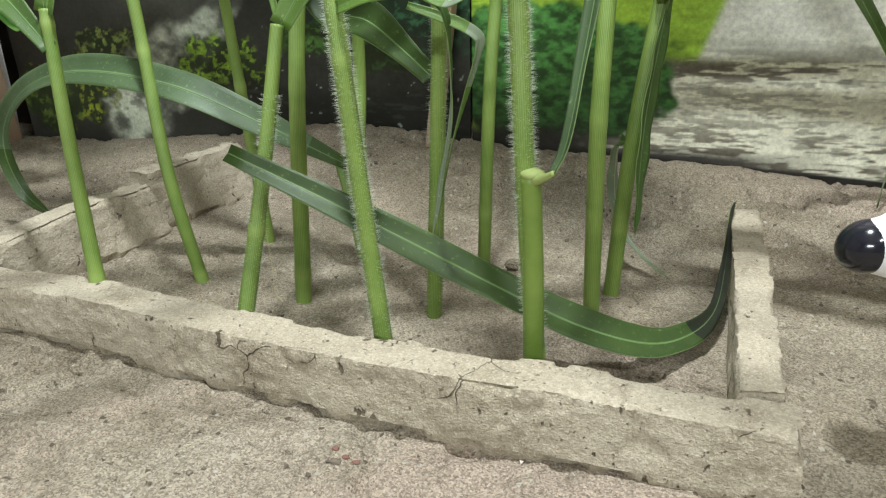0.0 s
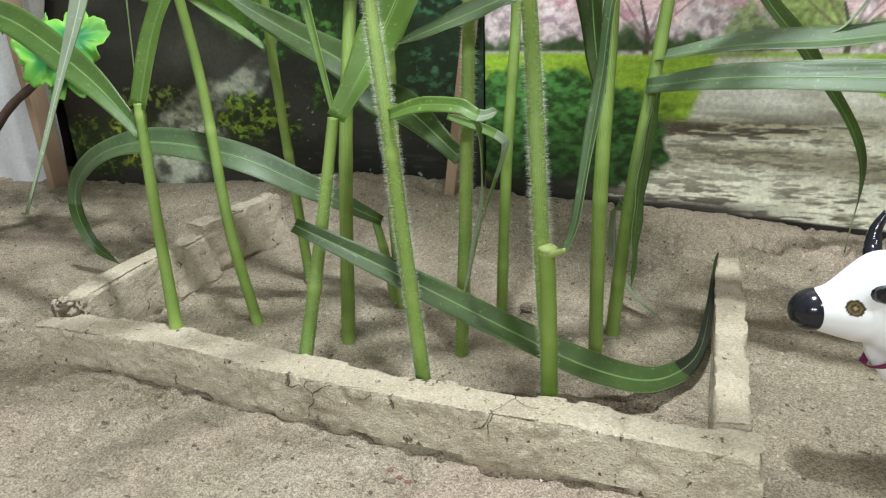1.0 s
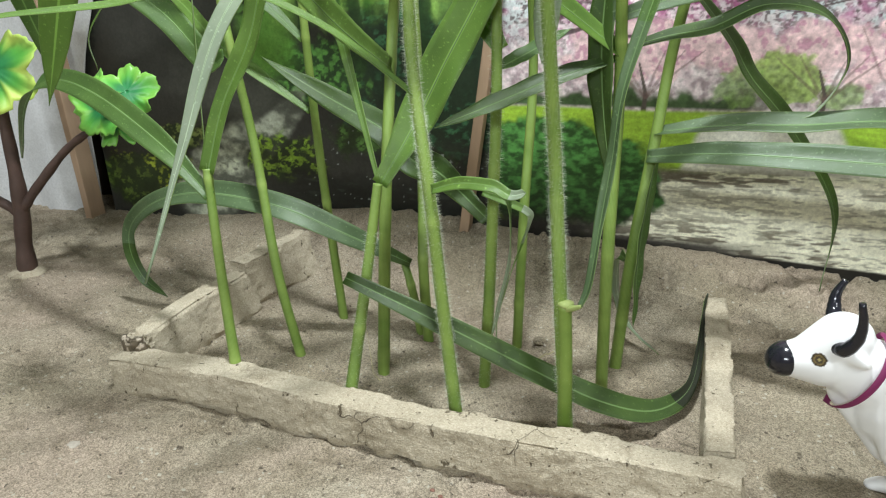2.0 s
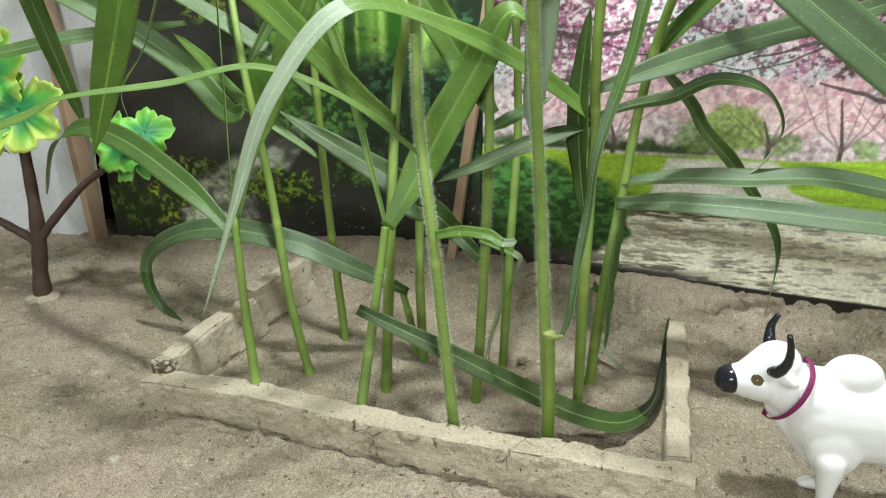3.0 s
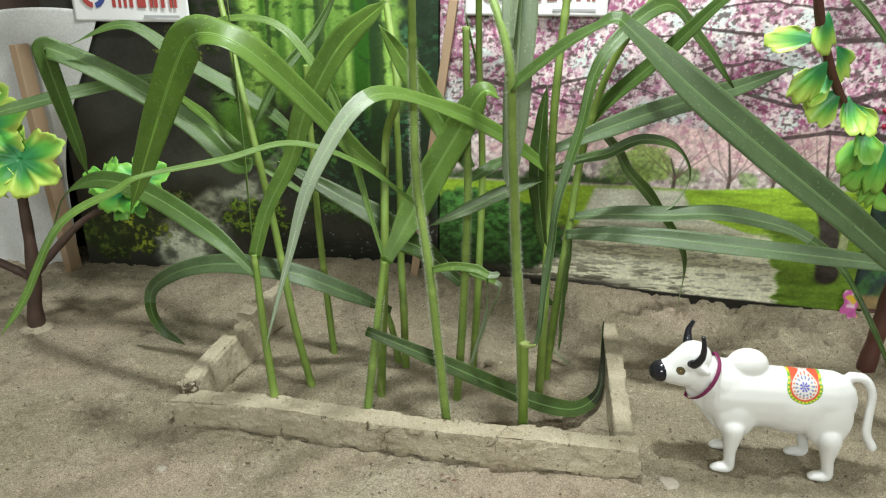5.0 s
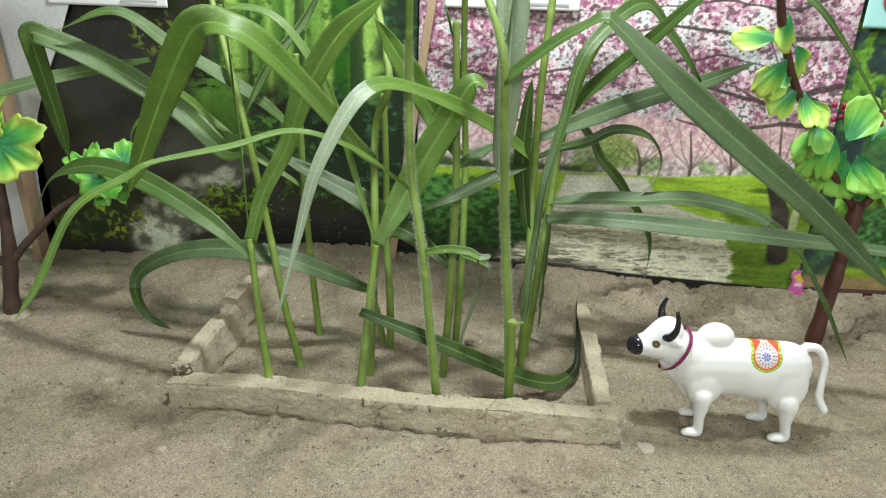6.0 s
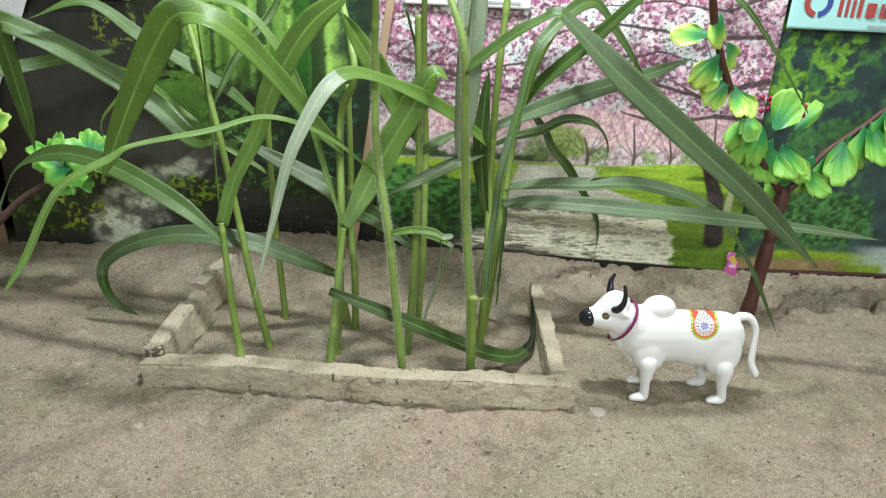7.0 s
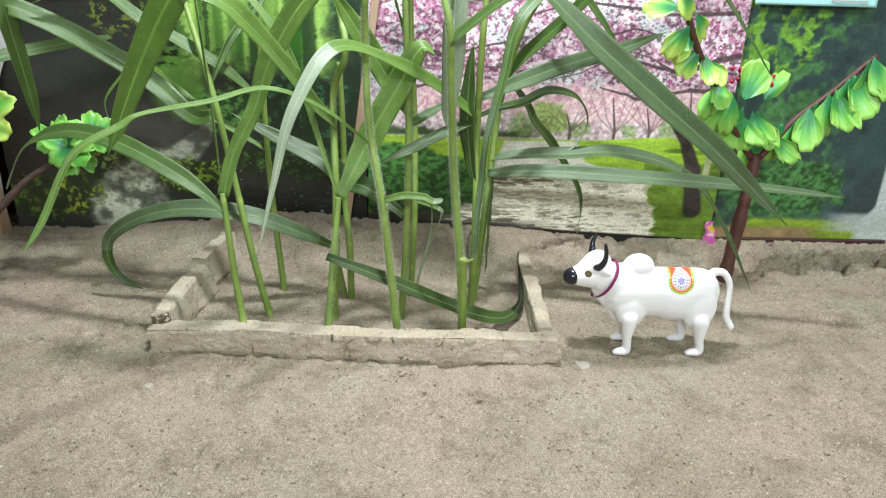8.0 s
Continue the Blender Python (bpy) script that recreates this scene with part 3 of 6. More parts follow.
leaf(plant, [(0.054, 0.127, 0.278), (0.075, 0.160, 0.328), (0.104, 0.198, 0.370), (0.128, 0.227, 0.421)], 0.0100, (75, 75), 0.35)
leaf(plant, [(0.055, 0.118, 0.243), (0.026, 0.136, 0.239), (-0.018, 0.148, 0.274), (-0.062, 0.144, 0.305), (-0.105, 0.125, 0.336), (-0.138, 0.112, 0.354), (-0.1484, 0.1090, 0.3565), (-0.1510, 0.1120, 0.347), (-0.156, 0.130, 0.300), (-0.162, 0.150, 0.250), (-0.169, 0.168, 0.207)], (0.0140, 0.0200, 0.0230, 0.0230, 0.0230, 0.0220, 0.0210, 0.0200, 0.0180, 0.0130, 0.0040), (60, 58, 56, 56, 54, 50, 90, 128, 134, 134, 134), 0.3)
leaf(plant, [(-0.120, 0.294, 0.310), (-0.185, 0.188, 0.300), (-0.269, 0.101, 0.277)], 0.0160, (50, 50), 0.4)
plant = crop_plant([(0.115, 0.166, -0.008), (0.106, 0.165, 0.153), (0.105, 0.161, 0.266), (0.104, 0.162, 0.340)], 0.0040, 0)
leaf(plant, [(0.103, 0.161, 0.253), (0.065, 0.157, 0.289), (0.022, 0.151, 0.318), (-0.021, 0.141, 0.346), (-0.067, 0.128, 0.379), (-0.120, 0.109, 0.361)], 0.0160, (45, 45), 0.45)
leaf(plant, [(0.102, 0.163, 0.194), (0.022, 0.166, 0.246), (-0.032, 0.189, 0.282), (-0.094, 0.232, 0.304)], 0.0130, (30, 30), 0.55)
plant = crop_plant([(0.190, 0.016, -0.008), (0.196, 0.053, 0.091), (0.202, 0.073, 0.163)], 0.0045, 1)
leaf(plant, [(0.203, 0.074, 0.160), (0.181, 0.093, 0.218), (0.163, 0.102, 0.277), (0.139, 0.110, 0.331), (0.089, 0.116, 0.384), (0.014, 0.110, 0.374), (-0.027, 0.103, 0.299), (-0.053, 0.097, 0.263), (-0.052, 0.097, 0.235)], 0.0085, (80, 75, 40, 30, 60), 0.55)
leaf(plant, [(0.203, 0.075, 0.162), (0.224, 0.093, 0.202), (0.246, 0.101, 0.245), (0.270, 0.105, 0.287), (0.292, 0.105, 0.325), (0.309, 0.105, 0.320)], 0.0300, (58, 58, 50, 30), 0.55)
plant = crop_plant([(0.191, 0.083, -0.008), (0.196, 0.098, 0.144), (0.191, 0.141, 0.266), (0.209, 0.119, 0.323), (0.183, 0.193, 0.404), (0.167, 0.239, 0.454)], 0.0046, 0)
blade = leaf(plant, [(0.194, 0.130, 0.234), (0.174, 0.086, 0.268), (0.150, 0.040, 0.318), (0.124, 0.002, 0.360), (0.100, -0.0115, 0.3795), (0.072, -0.0085, 0.3800), (0.050, 0.000, 0.356), (0.0216, 0.012, 0.312), (-0.003, 0.017, 0.265), (-0.0254, 0.0198, 0.2198)], (0.0140, 0.0220, 0.0260, 0.0270, 0.0285, 0.0290, 0.0290, 0.0260, 0.0190, 0.0040), (60, 66, 68, 64, 56, 50, 56, 66, 68, 68), 0.5)
dew(blade, 0.50, 0.80, 150)
plant = crop_plant([(0.206, 0.150, -0.008), (0.206, 0.144, 0.072), (0.199, 0.167, 0.126), (0.198, 0.172, 0.210), (0.195, 0.175, 0.300)], 0.0044, 0)
plant = crop_plant([(0.197, 0.159, -0.008), (0.189, 0.159, 0.040), (0.180, 0.164, 0.066)], 0.0042, 0)
leaf(plant, [(0.187, 0.162, 0.065), (0.139, 0.135, 0.098), (0.087, 0.122, 0.122), (0.018, 0.119, 0.130), (-0.041, 0.126, 0.117), (-0.088, 0.138, 0.088), (-0.099, 0.139, 0.060), (-0.088, 0.138, 0.030), (-0.058, 0.133, 0.015)], (0.0080, 0.0190, 0.0230, 0.0230, 0.0210, 0.0180, 0.0140, 0.0115, 0.0100, 0.0050), (45, 45, 45, 50, 60, 100, 125, 130), 0.25, pale=(0.05, 0.72), under=BLADE_GREY_SHEEN)
plant = crop_plant([(0.274, 0.026, -0.008), (0.262, 0.033, 0.093), (0.253, 0.039, 0.170), (0.239, 0.055, 0.246), (0.235, 0.063, 0.325), (0.236, 0.055, 0.402), (0.236, 0.049, 0.472)], 0.0043, 2)
leaf(plant, [(0.243, 0.052, 0.227), (0.193, 0.026, 0.273), (0.145, -0.004, 0.296), (0.099, -0.036, 0.288), (0.052, -0.075, 0.283), (0.038, -0.088, 0.275), (0.008, -0.116, 0.256), (-0.014, -0.139, 0.206), (-0.027, -0.154, 0.183)], (0.0060, 0.0065, 0.0065, 0.0060, 0.0060, 0.0070, 0.0075, 0.0060, 0.0020), (35, 35, 25, 40, 60), 0.6)
leaf(plant, [(0.256, 0.036, 0.173), (0.275, 0.033, 0.1790), (0.297, 0.028, 0.1800), (0.309, 0.025, 0.1760), (0.319, 0.022, 0.1790)], (0.0060, 0.0078, 0.0082, 0.0075, 0.0062, 0.0055), (72, 66, 58, 50, 64), 0.7, pale=(0.74, 1.0))
leaf(plant, [(0.290, 0.032, 0.174), (0.308, 0.034, 0.168), (0.3175, 0.0375, 0.1620), (0.3180, 0.0385, 0.1560), (0.313, 0.038, 0.140), (0.304, 0.040, 0.112), (0.296, 0.046, 0.082), (0.294, 0.050, 0.062)], (0.0030, 0.0050, 0.0050, 0.0042, 0.0036, 0.0034, 0.0028, 0.0012), (62, 60, 50, 20, 0, -10), 0.5, pale=(0.2, 0.55))
leaf(plant, [(0.298, 0.029, 0.178), (0.306, 0.030, 0.172), (0.3075, 0.032, 0.156), (0.306, 0.036, 0.130), (0.298, 0.042, 0.095), (0.291, 0.048, 0.066)], (0.0040, 0.0050, 0.0048, 0.0046, 0.0040, 0.0016), (60, 40, 10, -20, -30), 0.4)
plant = crop_plant([(0.273, 0.091, -0.008), (0.278, 0.091, 0.080), (0.280, 0.096, 0.158), (0.280, 0.105, 0.235), (0.277, 0.114, 0.313), (0.274, 0.121, 0.382)], 0.0043, 1)
leaf(plant, [(0.277, 0.092, 0.136), (0.232, 0.121, 0.159), (0.205, 0.133, 0.165), (0.179, 0.141, 0.186), (0.121, 0.151, 0.212), (0.066, 0.153, 0.241)], 0.0250, (50, 40), 0.25)
leaf(plant, [(0.282, 0.108, 0.251), (0.256, 0.116, 0.290), (0.226, 0.112, 0.337), (0.197, 0.101, 0.384)], 0.0260, (75, 70), 0.5)
leaf(plant, [(0.279, 0.107, 0.238), (0.298, 0.123, 0.248), (0.325, 0.129, 0.263)], 0.0120, (40, 40), 0.4)
plant = crop_plant([(0.284, 0.156, -0.008), (0.288, 0.159, 0.119), (0.286, 0.195, 0.231), (0.280, 0.195, 0.347), (0.278, 0.186, 0.463), (0.277, 0.181, 0.533)], 0.0040, 0)
leaf(plant, [(0.281, 0.196, 0.290), (0.274, 0.270, 0.319), (0.248, 0.321, 0.394)], 0.0100, (75, 75), 0.4)
plant = crop_plant([(0.348, 0.032, -0.008), (0.340, 0.031, 0.107), (0.331, 0.046, 0.197), (0.325, 0.041, 0.285), (0.318, 0.037, 0.367), (0.289, 0.081, 0.437), (0.266, 0.115, 0.494)], 0.0044, 2)
leaf(plant, [(0.3535, 0.0210, 0.1110), (0.3570, 0.0300, 0.122), (0.3590, 0.0480, 0.150), (0.363, 0.060, 0.190), (0.367, 0.068, 0.235), (0.383, 0.089, 0.296), (0.399, 0.106, 0.358), (0.453, 0.146, 0.402), (0.491, 0.167, 0.371), (0.534, 0.187, 0.323)], (0.0040, 0.0065, 0.0085, 0.0095, 0.0100, 0.0110, 0.0150, 0.0190, 0.0080), (0, 0, 0, 5, 10, 40, 70, 75), 0.4, pale=(0.0, 0.5), under=BLADE_GREY_SHEEN)
leaf(plant, [(0.322, 0.033, 0.340), (0.362, 0.017, 0.374), (0.386, 0.010, 0.389), (0.399, 0.007, 0.395), (0.410, 0.005, 0.388), (0.459, 0.001, 0.346), (0.530, 0.004, 0.292), (0.596, 0.016, 0.243), (0.656, 0.034, 0.195), (0.715, 0.055, 0.146)], (0.0140, 0.0160, 0.0160, 0.0150, 0.0180, 0.0270, 0.0310, 0.0280, 0.0210, 0.0060), (30, 25, 20, 22, 50, 62, 62, 60, 60, 58), 0.35, pale=(0.4, 1.0), under=BLADE_GREY_SHEEN)
leaf(plant, [(0.318, 0.040, 0.372), (0.319, 0.052, 0.420), (0.322, 0.064, 0.440), (0.325, 0.062, 0.425), (0.326, 0.056, 0.390), (0.3255, 0.052, 0.350), (0.3245, 0.050, 0.310), (0.323, 0.049, 0.275), (0.3215, 0.0487, 0.2488)], (0.0090, 0.0170, 0.0250, 0.0280, 0.0280, 0.0270, 0.0240, 0.0180, 0.0050), (8, 8, 5, 0, 0, 0, -5, -10), 0.45, pale=(0, 1), under=UNDERSIDE_SHEEN)
lower_sheath(plant, [(0.3460, 0.0310, -0.006), (0.3450, 0.0290, 0.055), (0.3430, 0.0285, 0.108)], 0.0050)
plant = crop_plant([(0.361, 0.110, -0.008), (0.361, 0.094, 0.116), (0.360, 0.118, 0.222), (0.359, 0.103, 0.317), (0.365, 0.116, 0.422), (0.368, 0.124, 0.492)], 0.0043, 0)
leaf(plant, [(0.359, 0.117, 0.249), (0.311, 0.098, 0.287), (0.263, 0.066, 0.315), (0.211, 0.010, 0.334), (0.177, -0.040, 0.285), (0.160, -0.070, 0.219), (0.146, -0.098, 0.153)], (0.0110, 0.0170, 0.0180, 0.0170, 0.0140, 0.0100, 0.0045, 0.0010), (60, 62, 55, 40, 35, 55, 64, 65, 65), 0.55, pale=(0.5, 1.0))
leaf(plant, [(0.359, 0.117, 0.250), (0.385, 0.134, 0.257), (0.414, 0.147, 0.262), (0.446, 0.155, 0.275), (0.481, 0.159, 0.268), (0.498, 0.160, 0.238), (0.483, 0.160, 0.206), (0.460, 0.157, 0.200)], 0.0120, (45, 40, 20), 0.25)
leaf(plant, [(0.355, 0.110, 0.270), (0.417, 0.144, 0.290), (0.481, 0.178, 0.307), (0.546, 0.213, 0.321), (0.610, 0.246, 0.340)], 0.0200, (60, 60), 0.35, pale=(0, 1), under=BLADE_GREY_SHEEN)
leaf(plant, [(0.3605, 0.104, 0.160), (0.352, 0.110, 0.205), (0.3475, 0.114, 0.250), (0.348, 0.118, 0.290), (0.351, 0.122, 0.330)], (0.0040, 0.0130, 0.0190, 0.0190, 0.0130, 0.0030), (85, 80, 75, 75), 0.2)
leaf(plant, [(0.358, 0.117, 0.245), (0.320, 0.097, 0.234), (0.285, 0.080, 0.220), (0.249, 0.064, 0.206)], 0.0140, (40, 40), 0.2)
plant = crop_plant([(0.367, 0.146, -0.008), (0.374, 0.140, 0.096), (0.383, 0.163, 0.179), (0.392, 0.179, 0.258), (0.411, 0.170, 0.341), (0.449, 0.153, 0.417)], 0.0044, 0)
leaf(plant, [(0.379, 0.154, 0.172), (0.425, 0.143, 0.179), (0.483, 0.128, 0.182), (0.585, 0.105, 0.183), (0.686, 0.087, 0.181), (0.787, 0.072, 0.175)], (0.0100, 0.0160, 0.0190, 0.0200, 0.0180, 0.0120, 0.0050), (55, 40), 0.35, pale=(0, 1), under=BLADE_GREY_SHEEN)
leaf(plant, [(0.383, 0.165, 0.188), (0.429, 0.157, 0.196), (0.477, 0.152, 0.199), (0.528, 0.151, 0.203), (0.585, 0.155, 0.194), (0.615, 0.145, 0.184), (0.642, 0.122, 0.164), (0.666, 0.090, 0.120), (0.701, 0.070, 0.051)], (0.0100, 0.0200, 0.0230, 0.0220, 0.0180, 0.0120, 0.0080, 0.0050, 0.0012), (25, 25, 25, 30, 45, 60, 70, 75), 0.25, pale=(0, 0.62), under=BLADE_GREY_SHEEN)
leaf(plant, [(0.395, 0.183, 0.291), (0.429, 0.233, 0.249), (0.450, 0.254, 0.216), (0.489, 0.282, 0.170), (0.535, 0.306, 0.095), (0.535, 0.305, 0.017)], 0.0180, (75, 75), 0.2)
leaf(plant, [(0.395, 0.180, 0.277), (0.407, 0.180, 0.302), (0.459, 0.154, 0.357), (0.496, 0.114, 0.406), (0.522, 0.080, 0.428), (0.562, 0.045, 0.417), (0.600, 0.035, 0.380), (0.650, 0.030, 0.315)], (0.0120, 0.0160, 0.0170, 0.0150, 0.0120, 0.0080, 0.0055, 0.0040, 0.0012), (75, 75, 70, 60, 40, 50, 60, 70), 0.45)
leaf(plant, [(0.370, 0.145, 0.095), (0.363, 0.172, 0.085), (0.362, 0.188, 0.048), (0.374, 0.182, 0.022), (0.400, 0.170, 0.003)], 0.0120, (60, 60), 0.2)
leaf(plant, [(0.386, 0.162, 0.175), (0.380, 0.136, 0.110), (0.380, 0.130, 0.045)], 0.0130, (80, 80), 0.4)

# the crowns, above the height of the eye: unseen leaves added to shade the sand
for k, base, turn, reach, wide in (
    (1, (0.004, 0.190, 0.405), 160, 0.30, 0.026),
    (1, (0.001, 0.194, 0.416), 215, 0.24, 0.026),
    (4, (0.176, 0.215, 0.430), 205, 0.34, 0.030),
    (4, (0.180, 0.205, 0.418), 345, 0.22, 0.030),
    (9, (0.278, 0.184, 0.500), 178, 0.26, 0.034),
    (9, (0.277, 0.182, 0.520), 350, 0.24, 0.034),
    (11, (0.368, 0.124, 0.490), 170, 0.24, 0.032),
):
    c, d = math.cos(radians(turn)), math.sin(radians(turn))
    leaf(PLANTS[k], [(base[0] + reach * f * c, base[1] + min(reach * f * d, 0.06), base[2] + h * reach) for f, h in ((0, 0), (0.15, 0.26), (0.38, 0.50), (0.68, 0.52), (1.0, 0.34))], wide, (20, 15, 10), 0.4)


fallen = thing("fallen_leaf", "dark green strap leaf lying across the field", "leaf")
# its narrow tail and its back are of the near-black blade material
leaf(fallen, [(0.192, 0.032, 0.107), (0.241, 0.036, 0.086), (0.286, 0.042, 0.064), (0.325, 0.050, 0.043), (0.360, 0.056, 0.026), (0.392, 0.068, 0.014), (0.412, 0.085, 0.012), (0.4250, 0.112, 0.015), (0.4300, 0.155, 0.025), (0.4320, 0.198, 0.034), (0.4350, 0.222, 0.040)], (0.0090, 0.0135, 0.0165, 0.0180, 0.0195, 0.0200, 0.0140, 0.0075, 0.0055, 0.0045, 0.0035), (58, 55, 50, 35, 25, 20, 30, 60, 85, 90), 0.1, pale=(0.61, 1.0), under=BLADE_BLACKISH)


# ---- toy bull ----
def blob(shapes, c, r, seg=20):
    """Adds an ellipsoid (its centre, radii and fineness) to the list of shapes to be fused."""
    shapes.append((c, r, seg))


def ellipsoids(shapes):
    """One mesh of all the ellipsoids in the list."""
    verts, faces = [], []
    for c, r, seg in shapes:
        rows, b = seg // 2 + 2, len(verts)
        for i in range(1, rows):
            for k in range(seg):
                a, h = 2 * math.pi * k / seg, math.pi * i / rows
                verts.append((c[0] + r[0] * math.sin(h) * math.cos(a), c[1] + r[1] * math.sin(h) * math.sin(a), c[2] + r[2] * math.cos(h)))
        verts += [(c[0], c[1], c[2] + r[2]), (c[0], c[1], c[2] - r[2])]
        top, low, last = b + (rows - 1) * seg, b + (rows - 1) * seg + 1, b + (rows - 2) * seg
        for k in range(seg):
            n = (k + 1) % seg
            faces.append((top, b + k, b + n))
            faces.append((low, last + n, last + k))
            faces += [(b + i * seg + k, b + (i + 1) * seg + k, b + (i + 1) * seg + n, b + i * seg + n) for i in range(rows - 2)]
    me = bpy.data.meshes.new("raw_shape")
    me.from_pydata(verts, [], faces)
    return me


def limb(bm, a, b, ra, rb, flat=1.0, n=22):
    """A tapered capsule from a to b; flat squeezes it sideways."""
    for i in range(n):
        t = i / (n - 1)
        c = [a[k] + (b[k] - a[k]) * t for k in range(3)]
        r = ra + (rb - ra) * t
        blob(bm, c, (r, r * flat, r), 14)


def toy_bull():
    bm = []
    limb(bm, (0.536, 0.033, 0.069), (0.612, 0.033, 0.070), 0.0315, 0.0300, 0.64)
    blob(bm, (0.590, 0.033, 0.066), (0.040, 0.0205, 0.031))
    blob(bm, (0.5430, 0.033, 0.1010), (0.0185, 0.0115, 0.0155))
    limb(bm, (0.530, 0.033, 0.078), (0.505, 0.033, 0.088), 0.0250, 0.0190, 0.70)
    limb(bm, (0.4960, 0.033, 0.1035), (0.4790, 0.033, 0.0905), 0.0165, 0.0115, 0.88)
    limb(bm, (0.4890, 0.033, 0.0900), (0.4680, 0.033, 0.0880), 0.0155, 0.0095, 0.92)
    limb(bm, (0.504, 0.033, 0.073), (0.531, 0.033, 0.045), 0.0120, 0.0150, 0.55)
    for y, dx in ((0.0165, 0.0), (0.0495, 0.006)):
        s = -1 if y < 0.03 else 1
        blob(bm, (0.5375 + dx * 0.3, y + 0.0055 * -s, 0.054), (0.0190, 0.0100, 0.0240))
        limb(bm, (0.536 + dx * 0.6, y, 0.043), (0.5355 + dx, y + 0.001 * s, 0.022), 0.0100, 0.0058)
        limb(bm, (0.5355 + dx, y + 0.001 * s, 0.022), (0.5375 + dx, y + 0.001 * s, 0.006), 0.0057, 0.0050)
        blob(bm, (0.5320 + dx, y + 0.001 * s, 0.0040), (0.0100, 0.0062, 0.0044))
        blob(bm, (0.5250 + dx, y + 0.001 * s, 0.0030), (0.0052, 0.0050, 0.0032))
    for y, dx in ((0.0165, 0.0), (0.0495, -0.010)):
        s = -1 if y < 0.03 else 1
        blob(bm, (0.6170 + dx * 0.2, y + 0.0060 * -s, 0.056), (0.0205, 0.0095, 0.0280))
        limb(bm, (0.6190 + dx * 0.6, y, 0.040), (0.6200 + dx, y + 0.001 * s, 0.021), 0.0105, 0.0058)
        limb(bm, (0.6200 + dx, y + 0.001 * s, 0.021), (0.6235 + dx, y + 0.001 * s, 0.006), 0.0057, 0.0050)
        blob(bm, (0.6175 + dx, y + 0.001 * s, 0.0040), (0.0104, 0.0064, 0.0044))
        blob(bm, (0.6105 + dx, y + 0.001 * s, 0.0030), (0.0054, 0.0052, 0.0032))
    for y in (0.0185, 0.0475):
        s = -1 if y < 0.03 else 1
        limb(bm, (0.5000, y + 0.003 * -s, 0.1000), (0.5060, y, 0.0975), 0.0050, 0.0036, 0.7, 5)
    tail = curve_points([(0.6310, 0.033, 0.0960), (0.6430, 0.033, 0.0945), (0.6515, 0.032, 0.0810), (0.6530, 0.031, 0.0590), (0.6545, 0.030, 0.0400), (0.6610, 0.029, 0.0275)], 26)
    for i, c in enumerate(tail):
        r = 0.0050 - 0.0008 * math.sin(i / 25 * math.pi)
        blob(bm, c, (r, r, r), 10)
    raw = new("raw_shape", ellipsoids(bm))
    skin = raw.modifiers.new("skin", "REMESH")
    skin.mode, skin.voxel_size = "VOXEL", 0.00062
    soft = raw.modifiers.new("soft", "SMOOTH")
    soft.factor, soft.iterations = 0.5, 90
    bpy.context.view_layer.update()
    me = bpy.data.meshes.new_from_object(raw.evaluated_get(bpy.context.evaluated_depsgraph_get()))
    old = raw.data
    bpy.data.objects.remove(raw)
    bpy.data.meshes.remove(old)

    body = bmesh.new()
    body.from_mesh(me)
    bpy.data.meshes.remove(me)
    for f in body.faces:
        f.smooth, f.material_index = True, 0
    for v in body.verts:
        # long shins
        if v.co.z < 0.045 and v.co.x < 0.64:
            v.co.z -= 0.0035 * (1 - v.co.z / 0.045)
    # black muzzle cap, horns
    muzzle = bmesh.ops.create_uvsphere(body, u_segments=28, v_segments=18, radius=1)["verts"]
    for v in muzzle:
        v.co = Vector((0.4690 + v.co.x * 0.0105 + 0.0012 * v.co.z, 0.033 + v.co.y * 0.0108, 0.0880 + v.co.z * 0.0103))
    for v in muzzle:
        for f in v.link_faces:
            f.material_index, f.smooth = 1, True
    for pts in (
        [(0.4920, 0.0235, 0.1035), (0.4945, 0.0170, 0.1060), (0.4985, 0.0145, 0.1140), (0.4990, 0.0138, 0.1240), (0.4968, 0.0138, 0.1350)],
        [(0.4915, 0.0410, 0.1120), (0.4915, 0.0460, 0.1180), (0.4920, 0.0480, 0.1250), (0.4955, 0.0490, 0.1330)],
    ):
        line = curve_points(pts, 22)
        s = np.linspace(0, 1, 22)
        tube_bm(line, 0.0046 * (1 - 0.62 * s) + 0.0002 * np.sin(s * 40) * (1 - s), 14, bm=body, mat=1)
    # ribbon collar: a flat band laid round the neck
    band = 48
    rows = []
    for k in range(band):
        a = 2 * math.pi * k / band
        c = Vector((0.5045 + 0.0105 * math.cos(a) + 0.0060 * abs(math.sin(a)), 0.033 + 0.0172 * math.sin(a), 0.0860 + 0.0225 * math.cos(a)))
        out = Vector((-0.15, math.sin(a), math.cos(a))).normalized()
        c += out * 0.0004
        rows.append([body.verts.new(c + Vector((d, 0, d * -0.35)) + out * (0.0006 if abs(d) < 0.001 else 0)) for d in (-0.0018, 0.0, 0.0018)])
    for k in range(band):
        for j in range(2):
            f = body.faces.new((rows[k][j], rows[(k + 1) % band][j], rows[(k + 1) % band][j + 1], rows[k][j + 1]))
            f.material_index, f.smooth = 2, True
    out = bpy.data.meshes.new("toy_bull")
    body.to_mesh(out)
    body.free()
    for m in (COAT, BLACK, RIBBON):
        out.materials.append(m)
    co = np.zeros(len(out.vertices) * 3, np.float32)
    out.vertices.foreach_get("co", co)
    co = co.reshape(-1, 3)
    col = np.tile(np.array([[0.87, 0.87, 0.87]]), (len(co), 1))

    def dab(mask, c):
        col[mask] = c

